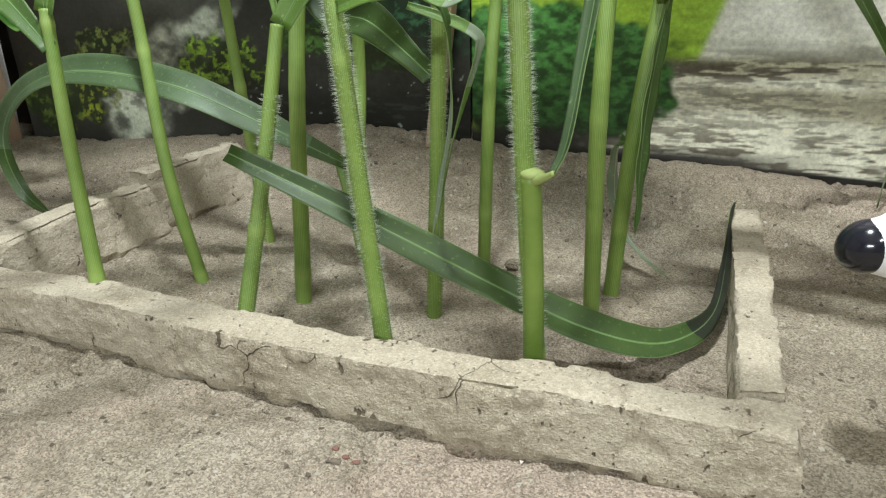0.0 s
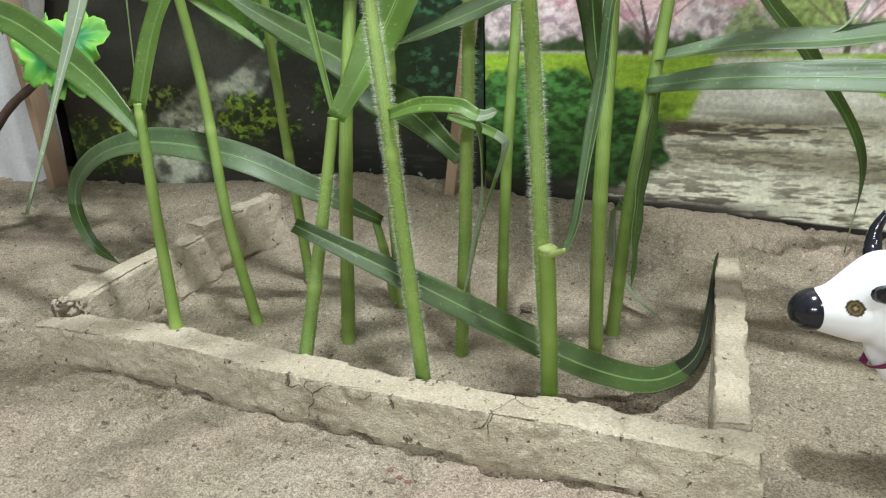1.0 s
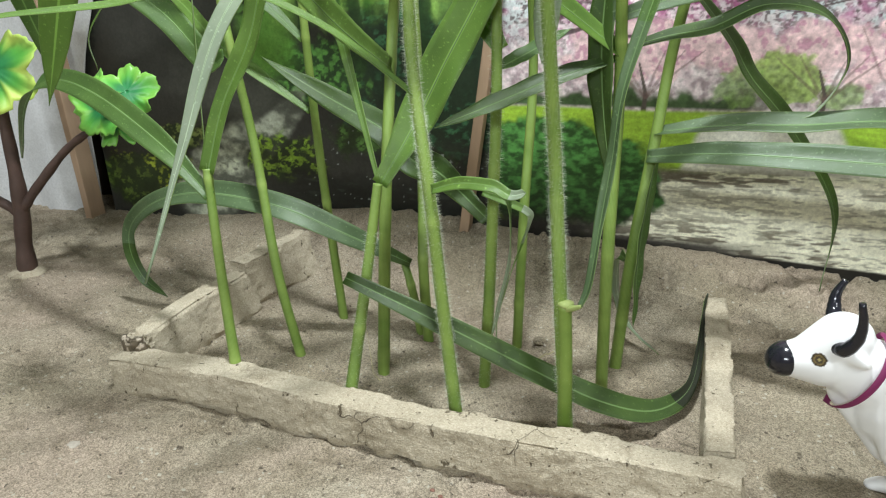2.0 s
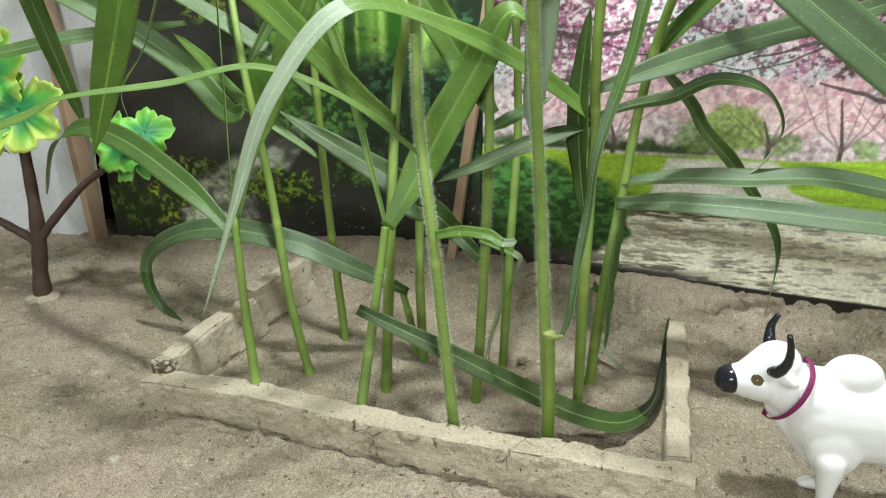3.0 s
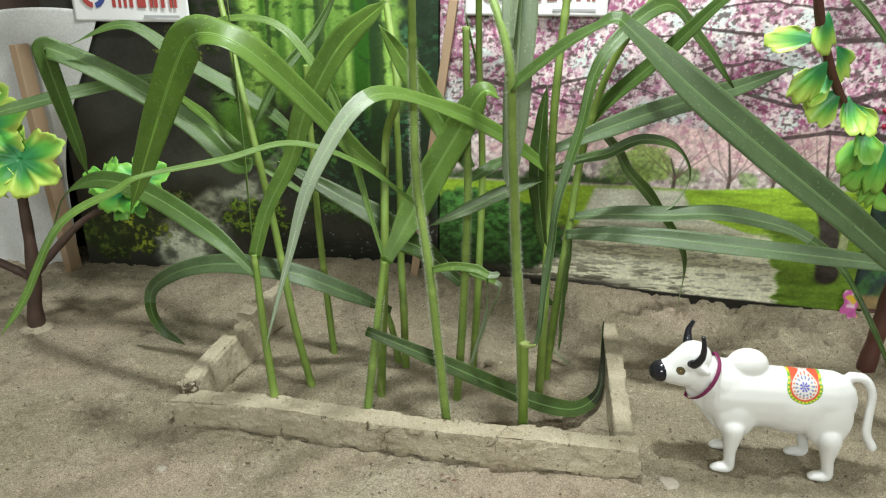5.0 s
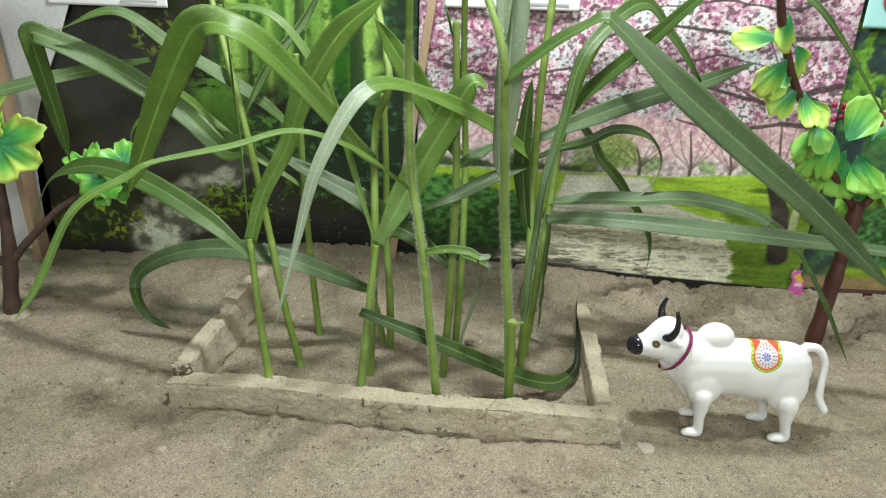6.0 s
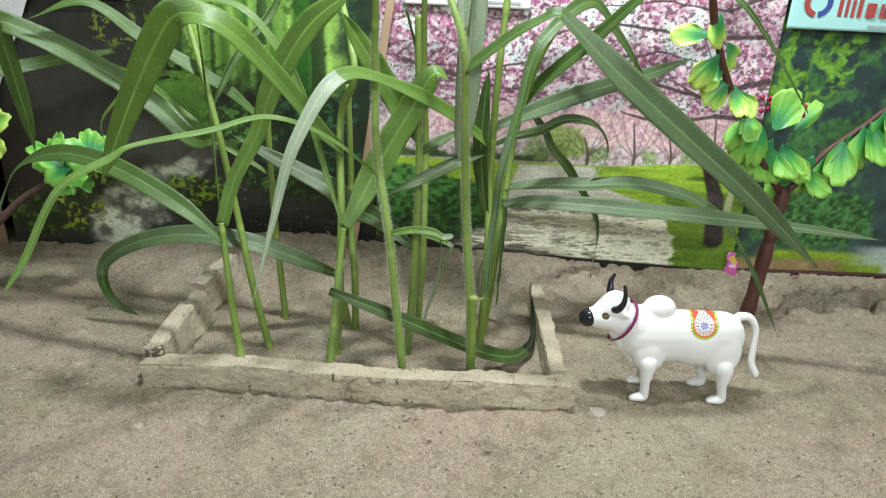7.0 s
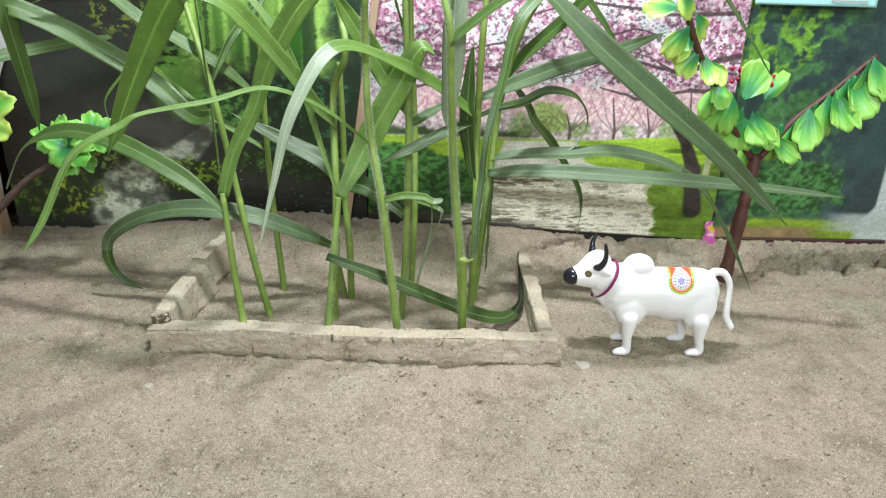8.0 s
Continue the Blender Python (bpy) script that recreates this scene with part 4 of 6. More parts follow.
    # printed saddle cloth: scalloped rings, on both flanks
    dx, dz = co[:, 0] - 0.5895, co[:, 2] - 0.0900
    arc = np.hypot(dx, dz * 1.05)
    ring = np.minimum(arc, np.where(dz > 0, np.abs(dx) * 1.05, 9.0))
    ang = np.arctan2(dz, dx)
    near = co[:, 2] > 0.065
    dab(near & (ring < 0.0150), (0.16, 0.42, 0.05))
    dab(near & (ring < 0.0150) & (np.sin(ang * 26) > 0.1) & (ring > 0.0128) & (ring < 0.0143), (0.85, 0.68, 0.06))
    dab(near & (ring < 0.0124), (0.75, 0.10, 0.05))
    dab(near & (arc < 0.0108), (0.74, 0.70, 0.66))
    dab(near & (arc < 0.0100) & (arc > 0.0086) & (np.sin(ang * 18) > 0), (0.60, 0.16, 0.10))
    dab(near & (arc < 0.0080) & (arc > 0.0058) & (np.sin(ang * 14) > 0.2), (0.16, 0.22, 0.42))
    dab(near & (arc < 0.0042) & (np.abs(np.sin(ang * 4)) > 0.55), (0.10, 0.10, 0.50))
    gem = np.abs(dx) / 0.0085 + np.abs(dz - 0.0148) / 0.0036
    dab(near & (gem < 1), (0.80, 0.72, 0.66))
    dab(near & (gem < 0.62), (0.20, 0.30, 0.55))
    dab(near & (gem < 0.30), (0.80, 0.50, 0.50))
    # eyes
    for y in (-1, 1):
        d = np.hypot(co[:, 0] - 0.4838, co[:, 2] - 0.0958)
        on = (co[:, 1] - 0.033) * y > 0.006
        dab(on & (d < 0.0038), (0.045, 0.030, 0.015))
        dab(on & (d < 0.0027), (0.17, 0.125, 0.045))
        dab(on & (d < 0.0020), (0.05, 0.035, 0.02))
        dab(on & (d < 0.0008), (0.36, 0.30, 0.12))
    layer = out.color_attributes.new("print", "FLOAT_COLOR", "POINT")
    layer.data.foreach_set("color", np.concatenate([col, np.ones((len(col), 1))], 1).astype(np.float32).ravel())
    tagged(new("toy_bull", out), "white glossy plastic humped bull figurine with black horns", "toy")


toy_bull()


# ---- artificial plants ----
def lobed_leaf(name, centre, normal, size, lobes, seed, parent, spin=0.0, fan=False, yellow=0.92):
    """A moulded plastic leaf: round and lobed, or a fan hanging from its stalk; green at the heart, yellow at the rim."""
    rng = random.Random(seed)
    nrm = unit(np.array(normal, float))
    ref = np.array([0, 0, 1.0]) if abs(nrm[2]) < 0.9 else np.array([0, 1.0, 0])
    ux = unit(np.cross(ref, nrm))
    uy = np.cross(nrm, ux)
    rings, spokes = 10, 84
    bm = bmesh.new()
    layer = bm.verts.layers.float_color.new("print")
    verts = []
    for i in range(rings + 1):
        row = []
        for k in range(spokes + (1 if fan else 0)):
            f = i / rings
            if fan:
                q = 2 * k / spokes - 1
                a = -math.pi / 2 + q * radians(36 + 8 * math.sin(seed * 3.0))
                cleft = 0.09 * math.exp(-(((q - 0.36) / 0.09) ** 2)) + 0.07 * math.exp(-(((q + 0.30) / 0.09) ** 2))
                r = size * f * (1 - 0.42 * abs(q) ** 2.4 - cleft * f - 0.05 * f * abs(math.sin(q * 7 + seed)) + 0.08 * math.sin(q * 3 + seed))
                cup = (0.07 * math.sin(q * 2.2 + seed) * f + 0.30 * f * f * math.cos(seed) + 0.04 * f**3 * math.sin(q * 6 + seed * 2)) * size
            else:
                a = 2 * math.pi * k / spokes
                notch = abs(math.cos(a * lobes / 2 + seed))
                edge = 0.60 + 0.33 * notch**0.55 + 0.08 * math.sin(a * 2 + seed) + 0.045 * abs(math.sin(a * lobes * 1.7 + seed))
                gap = min(a, 2 * math.pi - a)
                edge *= 0.45 + 0.55 * step(gap, 0.0, 0.35)
                r = size * edge * f * (1 + (0.16 * noise.noise(Vector((math.cos(a) * 3.1, math.sin(a) * 3.1, seed))) + 0.07 * noise.noise(Vector((math.cos(a) * 9, math.sin(a) * 9, seed)))) * f)
                cup = (0.16 * noise.noise(Vector((math.cos(a) * 2.4, math.sin(a) * 2.4, seed + f * 2))) + 0.04 * math.sin(a * lobes + seed) + 0.16 * math.sin(a * 2 + seed) + 0.02 * math.sin(a * lobes * 2.3)) * size * f * f
            a += spin
            p = np.array(centre) + ux * math.cos(a) * r + uy * math.sin(a) * r + nrm * cup
            v = bm.verts.new(p)
            vein = 1.0 if fan else abs(math.cos((a - spin) * lobes / 2 + seed))
            t = yellow * step(f + 0.07 * math.sin((k / spokes) * 9 + seed) + (0.0 if fan else 0.30 * (0.55 - vein)), 0.46, 0.98)
            heart = np.array([0.026, 0.200, 0.062])
            mid = np.array([0.110, 0.40, 0.055])
            rim = np.array([0.60, 0.76, 0.15])
            c = heart + (mid - heart) * step(f, 0.25, 0.7)
            c = c + (rim - c) * t
            v[layer] = (*c, 1)
            row.append(v)
        verts.append(row)
    for i in range(rings):
        for k in range(spokes):
            k2 = k + 1 if fan else (k + 1) % spokes
            if i == 0:
                bm.faces.new((verts[0][k], verts[1][k], verts[1][k2])) if not fan or k < spokes else None
            else:
                bm.faces.new((verts[i][k], verts[i + 1][k], verts[i + 1][k2], verts[i][k2]))
    ob = part(name, bm, FOLIAGE, parent)
    thick = ob.modifiers.new("thickness", "SOLIDIFY")
    thick.thickness = 0.0005
    return ob


def branch(name, parent, pts, r0, r1, mat, n=26):
    line = curve_points(pts, n)
    s = np.linspace(0, 1, n)
    knots = 1 + 0.10 * np.sin(s * 23) * np.sin(s * 9)
    return part(name, tube_bm(line, (r0 + (r1 - r0) * s) * knots, 12), mat, parent)


def left_tree():
    tree = thing("artificial_tree", "small artificial tree with dark trunk and yellow-rimmed leaves", "artificial plant")
    branch("trunk", tree, [(-0.284, 0.170, -0.004), (-0.280, 0.171, 0.035), (-0.274, 0.174, 0.076), (-0.270, 0.175, 0.120), (-0.267, 0.175, 0.173), (-0.262, 0.172, 0.225)], 0.0105, 0.0050, BARK)
    branch("branch", tree, [(-0.276, 0.174, 0.070), (-0.300, 0.175, 0.080), (-0.338, 0.174, 0.098), (-0.372, 0.172, 0.125)], 0.0060, 0.0038, BARK)
    branch("branch", tree, [(-0.272, 0.174, 0.076), (-0.248, 0.180, 0.102), (-0.211, 0.190, 0.139), (-0.178, 0.194, 0.160)], 0.0058, 0.0036, BARK)
    for c, nrm, size, lobes, seed, spin in (
        ((-0.245, 0.158, 0.228), (0.25, -1, 0.25), 0.052, 7, 3, 1.2),
        ((-0.284, 0.165, 0.262), (0.1, -1, 0.45), 0.052, 6, 5, 2.1),
        ((-0.304, 0.160, 0.215), (-0.1, -1, 0.2), 0.050, 7, 8, 0.4),
        ((-0.302, 0.178, 0.290), (0.2, -1, 0.5), 0.040, 6, 2, 4.0),
    ):
        lobed_leaf("leaf", c, nrm, size, lobes, seed, tree, spin)
    for c, nrm, size, lobes, seed, spin in (
        ((-0.150, 0.190, 0.186), (0.2, -1, 0.55), 0.034, 5, 11, 0.9),
        ((-0.172, 0.200, 0.198), (-0.3, -1, 0.5), 0.029, 4, 12, 2.4),
        ((-0.122, 0.198, 0.202), (0.5, -1, 0.5), 0.031, 5, 14, 3.3),
        ((-0.148, 0.205, 0.170), (0.1, -1, 0.2), 0.030, 4, 15, 5.0),
    ):
        lobed_leaf("leaf", c, nrm, size, lobes, seed, tree, spin, yellow=0.20)
    bm = bmesh.new()
    bmesh.ops.create_uvsphere(bm, u_segments=20, v_segments=10, radius=1)
    for v in bm.verts:
        k = 1 + 0.25 * (noise.noise(v.co * 2.2) + 0.4 * noise.noise(v.co * 6))
        v.co = Vector((-0.284 + v.co.x * 0.021 * k, 0.170 + v.co.y * 0.019 * k, 0.000 + v.co.z * 0.0075 * k))
    tagged(part("plaster_foot", bm, CLAY), "lump of pale clay round a trunk foot", "clay lump")


left_tree()


def right_tree():
    tree = thing("artificial_tree", "artificial tree with red-brown trunk, hanging fan leaves and berries", "artificial plant")
    branch("trunk", tree, [(0.738, 0.225, -0.006), (0.743, 0.226, 0.06), (0.748, 0.229, 0.12), (0.754, 0.235, 0.185)], 0.0098, 0.0078, REDBARK)
    branch("branch", tree, [(0.752, 0.236, 0.170), (0.775, 0.239, 0.196), (0.800, 0.240, 0.232), (0.840, 0.240, 0.268), (0.890, 0.240, 0.318)], 0.0048, 0.0034, REDBARK)
    branch("branch", tree, [(0.752, 0.236, 0.175), (0.706, 0.212, 0.222), (0.679, 0.200, 0.262), (0.624, 0.160, 0.321), (0.589, 0.135, 0.377), (0.571, 0.120, 0.420)], 0.0050, 0.0038, REDBARK)
    rng = random.Random(4)
    fans = [
        (0.582, 0.128, 0.376, (-0.55, -1, 0.35), 0.040, -1.45), (0.588, 0.130, 0.398, (0.3, -1, 0.2), 0.036, 0.1),
        (0.598, 0.138, 0.356, (0.1, -1, 0.35), 0.043, -0.5), (0.606, 0.146, 0.368, (0.4, -1, 0.2), 0.038, 0.75),
        (0.622, 0.156, 0.328, (-0.2, -1, 0.2), 0.042, -0.75), (0.632, 0.162, 0.322, (0.2, -1, 0.25), 0.038, -0.1),
        (0.640, 0.168, 0.315, (0.4, -1, 0.3), 0.034, 0.35),
        (0.672, 0.190, 0.284, (-0.1, -1, 0.1), 0.048, -0.45), (0.684, 0.200, 0.268, (0.1, -1, 0.2), 0.050, -0.25),
        (0.700, 0.206, 0.252, (0.2, -1, 0.15), 0.054, -0.1), (0.716, 0.214, 0.240, (-0.1, -1, 0.1), 0.052, 0.15),
        (0.738, 0.224, 0.246, (0.3, -1, 0.1), 0.056, 0.25), (0.708, 0.206, 0.262, (-0.2, -1, 0.6), 0.051, 2.7),
        (0.742, 0.222, 0.258, (0.1, -1, 0.5), 0.051, 2.4),
        (0.782, 0.236, 0.228, (-0.3, -1, 0.1), 0.055, -0.2), (0.800, 0.236, 0.235, (0.1, -1, 0.2), 0.061, -0.05),
        (0.822, 0.236, 0.256, (0.3, -1, 0.1), 0.061, 0.15), (0.844, 0.236, 0.274, (0.0, -1, 0.2), 0.061, 0.25),
        (0.864, 0.236, 0.294, (0.2, -1, 0.1), 0.058, 0.2), (0.884, 0.236, 0.318, (0.1, -1, 0.2), 0.058, 0.3),
        (0.760, 0.238, 0.205, (-0.2, -1, 0.1), 0.044, -0.4),
        (0.690, 0.200, 0.270, (0.0, -1, 0.3), 0.052, 0.10), (0.712, 0.210, 0.252, (0.3, -1, 0.0), 0.056, -0.3),
        (0.728, 0.216, 0.246, (-0.2, -1, 0.2), 0.052, 0.35), (0.662, 0.186, 0.292, (0.2, -1, 0.2), 0.040, -0.15),
        (0.812, 0.232, 0.250, (-0.2, -1, 0.1), 0.056, 0.0), (0.834, 0.232, 0.270, (0.2, -1, 0.2), 0.056, 0.1),
        (0.856, 0.232, 0.290, (-0.1, -1, 0.1), 0.056, 0.15), (0.876, 0.232, 0.312, (0.2, -1, 0.1), 0.054, 0.2),
        (0.612, 0.150, 0.345, (-0.3, -1, 0.3), 0.042, -0.9), (0.770, 0.234, 0.214, (0.3, -1, 0.2), 0.050, 0.5),
    ]
    for k, (x, y, z, nrm, size, spin) in enumerate(fans):
        lobed_leaf("leaf", (x, y, z), nrm, size, 5, k + 20, tree, spin, fan=True, yellow=0.80 if x < 0.65 else 0.30)
    for k in range(15):
        side = k % 2
        c = (0.742 if side else 0.697, 0.232, 0.283 if side else 0.290)
        bm = bmesh.new()
        bmesh.ops.create_uvsphere(bm, u_segments=12, v_segments=8, radius=0.0031)
        d = Vector((c[0] + rng.uniform(-0.016, 0.016), c[1] + rng.uniform(-0.006, 0.006), c[2] + rng.uniform(-0.012, 0.010)))
        for v in bm.verts:
            v.co += d
        part("berry", bm, BERRY, tree)


right_tree()


# ---- printed banners behind the field ----
def over(col, mask, c):
    """Lay colour c over col where mask is near 1."""
    m = np.clip(mask, 0, 1)[:, None]
    return col * (1 - m) + np.asarray(c) * m


def stroke(x, z, pts, w0, w1):
    """How much each place lies on a tapering line through pts."""
    best = np.full(len(x), 9.0)
    for i in range(len(pts) - 1):
        (ax, az), (bx, bz) = pts[i], pts[i + 1]
        dx, dz = bx - ax, bz - az
        u = np.clip(((x - ax) * dx + (z - az) * dz) / (dx * dx + dz * dz), 0, 1)
        w = w0 + (w1 - w0) * (i + u) / (len(pts) - 1)
        best = np.minimum(best, np.hypot(x - ax - u * dx, z - az - u * dz) / w)
    return 1 - step(best, 0.7, 1.1)


def park_print(x, z):
    """A park in spring: blossom, lawn, a bending path. x and z in tenths of a metre."""
    col = np.tile(np.array([[0.62, 0.66, 0.74]]), (len(x), 1))
    petals, clump, fine = fbm(x * 16, z * 18, 31, 3), fbm(x * 1.9, z * 1.9, 33, 3), fbm(x * 24, z * 24, 35, 2)
    sky = step(fbm(x * 3.4 + 4, z * 3.4, 41, 4), 0.56, 0.66) * step(z, 2.0, 2.6)
    pink = np.array([[0.46, 0.22, 0.37]]) + (np.array([[0.72, 0.55, 0.68]]) - np.array([[0.46, 0.22, 0.37]])) * step(petals, 0.35, 0.65)[:, None]
    col = over(col, 1 - sky, 0) + pink * (1 - sky)[:, None]
    col = over(col, step(fine, 0.50, 0.62) * step(clump, 0.36, 0.58) * 0.9, (0.33, 0.075, 0.21))
    col = over(col, step(fbm(x * 18 + 9, z * 18, 44, 2), 0.57, 0.66) * 0.75, (0.80, 0.69, 0.78))
    col = over(col, step(fbm(x * 22, z * 28 + 7, 46, 3), 0.55, 0.65) * step(z, 1.9, 2.4) * 0.85, (0.085, 0.05, 0.06))
    mass = fbm(x * 1.1 + 7, z * 1.3, 52, 3)
    col = col * (0.62 + 0.62 * step(mass, 0.30, 0.68))[:, None]
    col = over(col, step(fbm(x * 30, z * 30, 53, 2), 0.62, 0.70) * (1 - step(mass, 0.35, 0.60)) * 0.8, (0.16, 0.05, 0.10))
    # pale far blossom trees standing over the lawn
    low = 1 - step(z + 0.5 * (fbm(x * 3, z * 3, 48, 3) - 0.5), 2.05, 2.6)
    gap = np.array([[0.80, 0.70, 0.77]]) * (0.52 + 0.80 * step(0.5 * petals + 0.5 * fine, 0.32, 0.66)[:, None])
    col = col * (1 - 0.62 * low[:, None]) + gap * 0.62 * low[:, None]
    for cx, cz, rx, rz in ((5.79, 2.22, 0.56, 0.34), (6.40, 2.16, 0.34, 0.26), (5.12, 2.30, 0.40, 0.26), (6.95, 2.25, 0.42, 0.28), (3.5, 2.25, 0.7, 0.32), (4.35, 2.32, 0.5, 0.26)):
        m = 1 - step(np.hypot((x - cx) / rx, (z - cz) / rz) + 1.1 * (fbm(x * 6, z * 6, int(cx * 50), 3) - 0.5), 0.75, 1.05)
        crown = np.array([[0.80, 0.56, 0.63]]) * (0.55 + 0.75 * fbm(x * 16, z * 16, 49, 2)[:, None])
        col = over(col, m * 0.9, crown)
        col = over(col, m * step(fbm(x * 20, z * 20, 50, 2), 0.56, 0.68) * 0.7, (0.50, 0.22, 0.36))
    for pts, w0, w1 in (
        ([(7.62, 3.0), (6.7, 2.75), (5.8, 2.95), (4.9, 2.75)], 0.045, 0.012),
        ([(7.62, 2.45), (7.0, 2.5), (6.2, 2.35), (5.6, 2.5)], 0.05, 0.012),
        ([(7.5, 3.6), (6.4, 3.55), (5.3, 3.7), (4.4, 3.5)], 0.035, 0.01),
        ([(2.5, 3.1), (3.3, 2.9), (4.2, 3.1), (4.9, 2.9)], 0.035, 0.01),
        ([(2.5, 2.3), (3.0, 2.5), (3.9, 2.35)], 0.035, 0.01),
        ([(5.4, 3.2), (6.0, 3.35), (6.7, 3.2)], 0.025, 0.008),
        ([(7.6, 4.2), (6.9, 3.9), (6.1, 4.0), (5.0, 3.9)], 0.03, 0.008),
        ([(6.7, 2.75), (6.3, 2.95), (5.7, 3.1)], 0.018, 0.006),
        ([(5.8, 2.95), (5.3, 2.72), (4.9, 2.62), (4.4, 2.7)], 0.016, 0.006),
        ([(3.3, 2.9), (3.8, 2.72), (4.4, 2.74)], 0.016, 0.006),
        ([(7.62, 2.75), (7.1, 2.9), (6.8, 3.2), (6.6, 3.6)], 0.025, 0.008),
    ):
        wob = 0.10 * (fbm(x * 2.2, z * 2.2, 51, 3) - 0.5)
        col = over(col, stroke(x, z + wob, pts, w0, w1) * 0.9, (0.06, 0.04, 0.045))
    # far hedge, shrubs and young trees
    hedge = step(z, 1.70, 1.74) * (1 - 0.8 * step(x, 4.4, 4.9)) * (1 - step(z + 0.34 * (fbm(x * 4, z * 3, 61) - 0.5), 1.80, 1.90))
    col = over(col, hedge, np.array([[0.055, 0.095, 0.04]]) * (0.5 + fbm(x * 16, z * 16, 62, 2)[:, None] * 1.2))
    bush = 1 - step(np.hypot((x - 4.88) / 0.34, (z - 2.02) / 0.25) + 0.9 * (fbm(x * 8, z * 8, 63) - 0.5), 0.8, 1.0)
    col = over(col, bush * 0.85, np.array([[0.30, 0.44, 0.09]]) * (0.35 + 1.2 * fine[:, None]))
    for bx, bz, br in ((4.45, 1.92, 0.26), (5.35, 1.86, 0.22), (6.1, 1.86, 0.16), (6.75, 1.90, 0.2)):
        m = 1 - step(np.hypot((x - bx) / br, (z - bz) / (br * 0.7)) + 1.2 * (fbm(x * 9, z * 9, int(bx * 40)) - 0.5), 0.7, 1.05)
        col = over(col, m * 0.75, np.array([[0.22, 0.36, 0.10]]) * (0.3 + 1.3 * fine[:, None]))
    for tx, top in ((5.88, 2.35), (6.42, 2.2), (5.2, 2.1), (3.62, 2.15), (7.05, 2.5)):
        col = over(col, stroke(x, z, [(tx, 1.52), (tx + 0.02, 1.85), (tx - 0.06, top)], 0.034, 0.010), (0.10, 0.08, 0.075))
        for d in (-0.34, -0.18, 0.12, 0.24, 0.36):
            col = over(col, stroke(x, z, [(tx + 0.02, 1.82), (tx + d * 0.7, 2.04), (tx + d * (1.2 + 0.3 * math.sin(tx * 9)), top + 0.12)], 0.02, 0.006) * 0.55, (0.16, 0.10, 0.10))
    # lawn, path and road
    line = 1.70 + 0.055 * step(x, 5.2, 6.6) + 0.01 * np.sin(x * 3)
    lawn = (1 - step(z, line - 0.02, line + 0.02))[:, None]
    grass = np.array([[0.36, 0.56, 0.055]]) * (0.58 + 0.75 * fbm(x * 3.2, z * 16, 71)[:, None])
    col = col * (1 - lawn) + grass * lawn
    col = over(col, (1 - step(np.abs(z - 1.56 - 0.02 * np.sin(x * 5)), 0.02, 0.05)) * step(fbm(x * 2.4, z * 9, 72), 0.5, 0.6) * 0.7, (0.10, 0.20, 0.03))
    path = step(z, 1.05, 1.12) * (1 - step(z, 1.64, 1.70)) * step(x - (4.22 - 0.35 * (1.68 - z)), -0.03, 0.05) * (1 - step(x - (5.32 + 0.55 * (1.68 - z) + 2.6 * np.clip(1.36 - z, 0, 1)), -0.04, 0.05))
    walkway = np.array([[0.76, 0.73, 0.70]]) * (0.85 + 0.3 * fbm(x * 9, z * 18, 73)[:, None])
    walkway = over(walkway, 1 - step(z, 1.18, 1.36), np.array([[0.74, 0.72, 0.66]]) * (0.75 + 0.5 * fbm(x * 5, z * 20, 76)[:, None]))
    walkway = over(walkway, step(fbm(x * 1.6, z * 16, 78, 3), 0.48, 0.60) * (1 - 0.85 * step(np.abs(z - 1.10), 0.06, 0.22)) * 0.45, (0.22, 0.20, 0.19))
    col = over(col, path, walkway)
    edge = 6.62 + 0.34 * (fbm(z * 8, x * 3, 74) - 0.5) + 0.25 * (0.6 - z)
    road = (1 - step(z, 1.06, 1.16)) * (1 - step(x - edge, -0.04, 0.05)) * step(x + 0.9 * z, 3.15, 3.5)
    streak = 0.55 * fbm(x * 2.6, z * 24, 75, 3) + 0.45 * fbm(x * 8, z * 44, 70, 2)
    tone = np.array([[0.88, 0.84, 0.74]]) * (0.80 + 0.40 * fbm(x * 5, z * 20, 76)[:, None])
    tone = over(tone, step(streak + 0.16 * step(-x, -5.6, -3.6) - 0.10 * step(x, 5.2, 6.3) - 0.05, 0.51, 0.61) * (0.35 + 0.65 * np.maximum(step(-z, -0.75, -0.35), step(z, 0.88, 1.0))) * 0.92, (0.125, 0.098, 0.078))
    tone = over(tone, step(fbm(x * 7, z * 34, 80, 3), 0.56, 0.66) * 0.6, (0.22, 0.20, 0.17))
    tone = over(tone, (1 - step(z, 0.30, 0.42)) * (1 - step(x, 4.2, 5.3)), (0.05, 0.045, 0.045))
    col = col * (1 - road[:, None]) + tone * road[:, None]
    side = (1 - step(z, 1.30, 1.42)) * step(x - edge, -0.02, 0.05)
    col = over(col, side, np.array([[0.14, 0.235, 0.03]]) * (0.35 + 1.35 * fbm(x * 5, z * 15, 77)[:, None]))
    shade = step(fbm(x * 1.3 + 2, z * 9, 79, 2), 0.50, 0.64) * (1 - step(z, 1.62, 1.70)) * step(z, 1.2, 1.3) * step(x, 5.3, 5.7)
    col = over(col, shade * 0.6, (0.075, 0.16, 0.022))
    # dark bushes on one side, a great trunk on the other
    shrub = 1 - step(np.hypot((x - 2.75) / 1.28, (z - 0.95) / 0.62) + 0.55 * (fbm(x * 4, z * 4, 81) - 0.5), 0.85, 1.0)
    leafy = np.array([[0.055, 0.160, 0.040]]) * (0.45 + 1.3 * step(fbm(x * 13, z * 22, 82, 4), 0.30, 0.75)[:, None]) * (0.35 + 0.85 * step(z, 0.5, 1.3)[:, None])
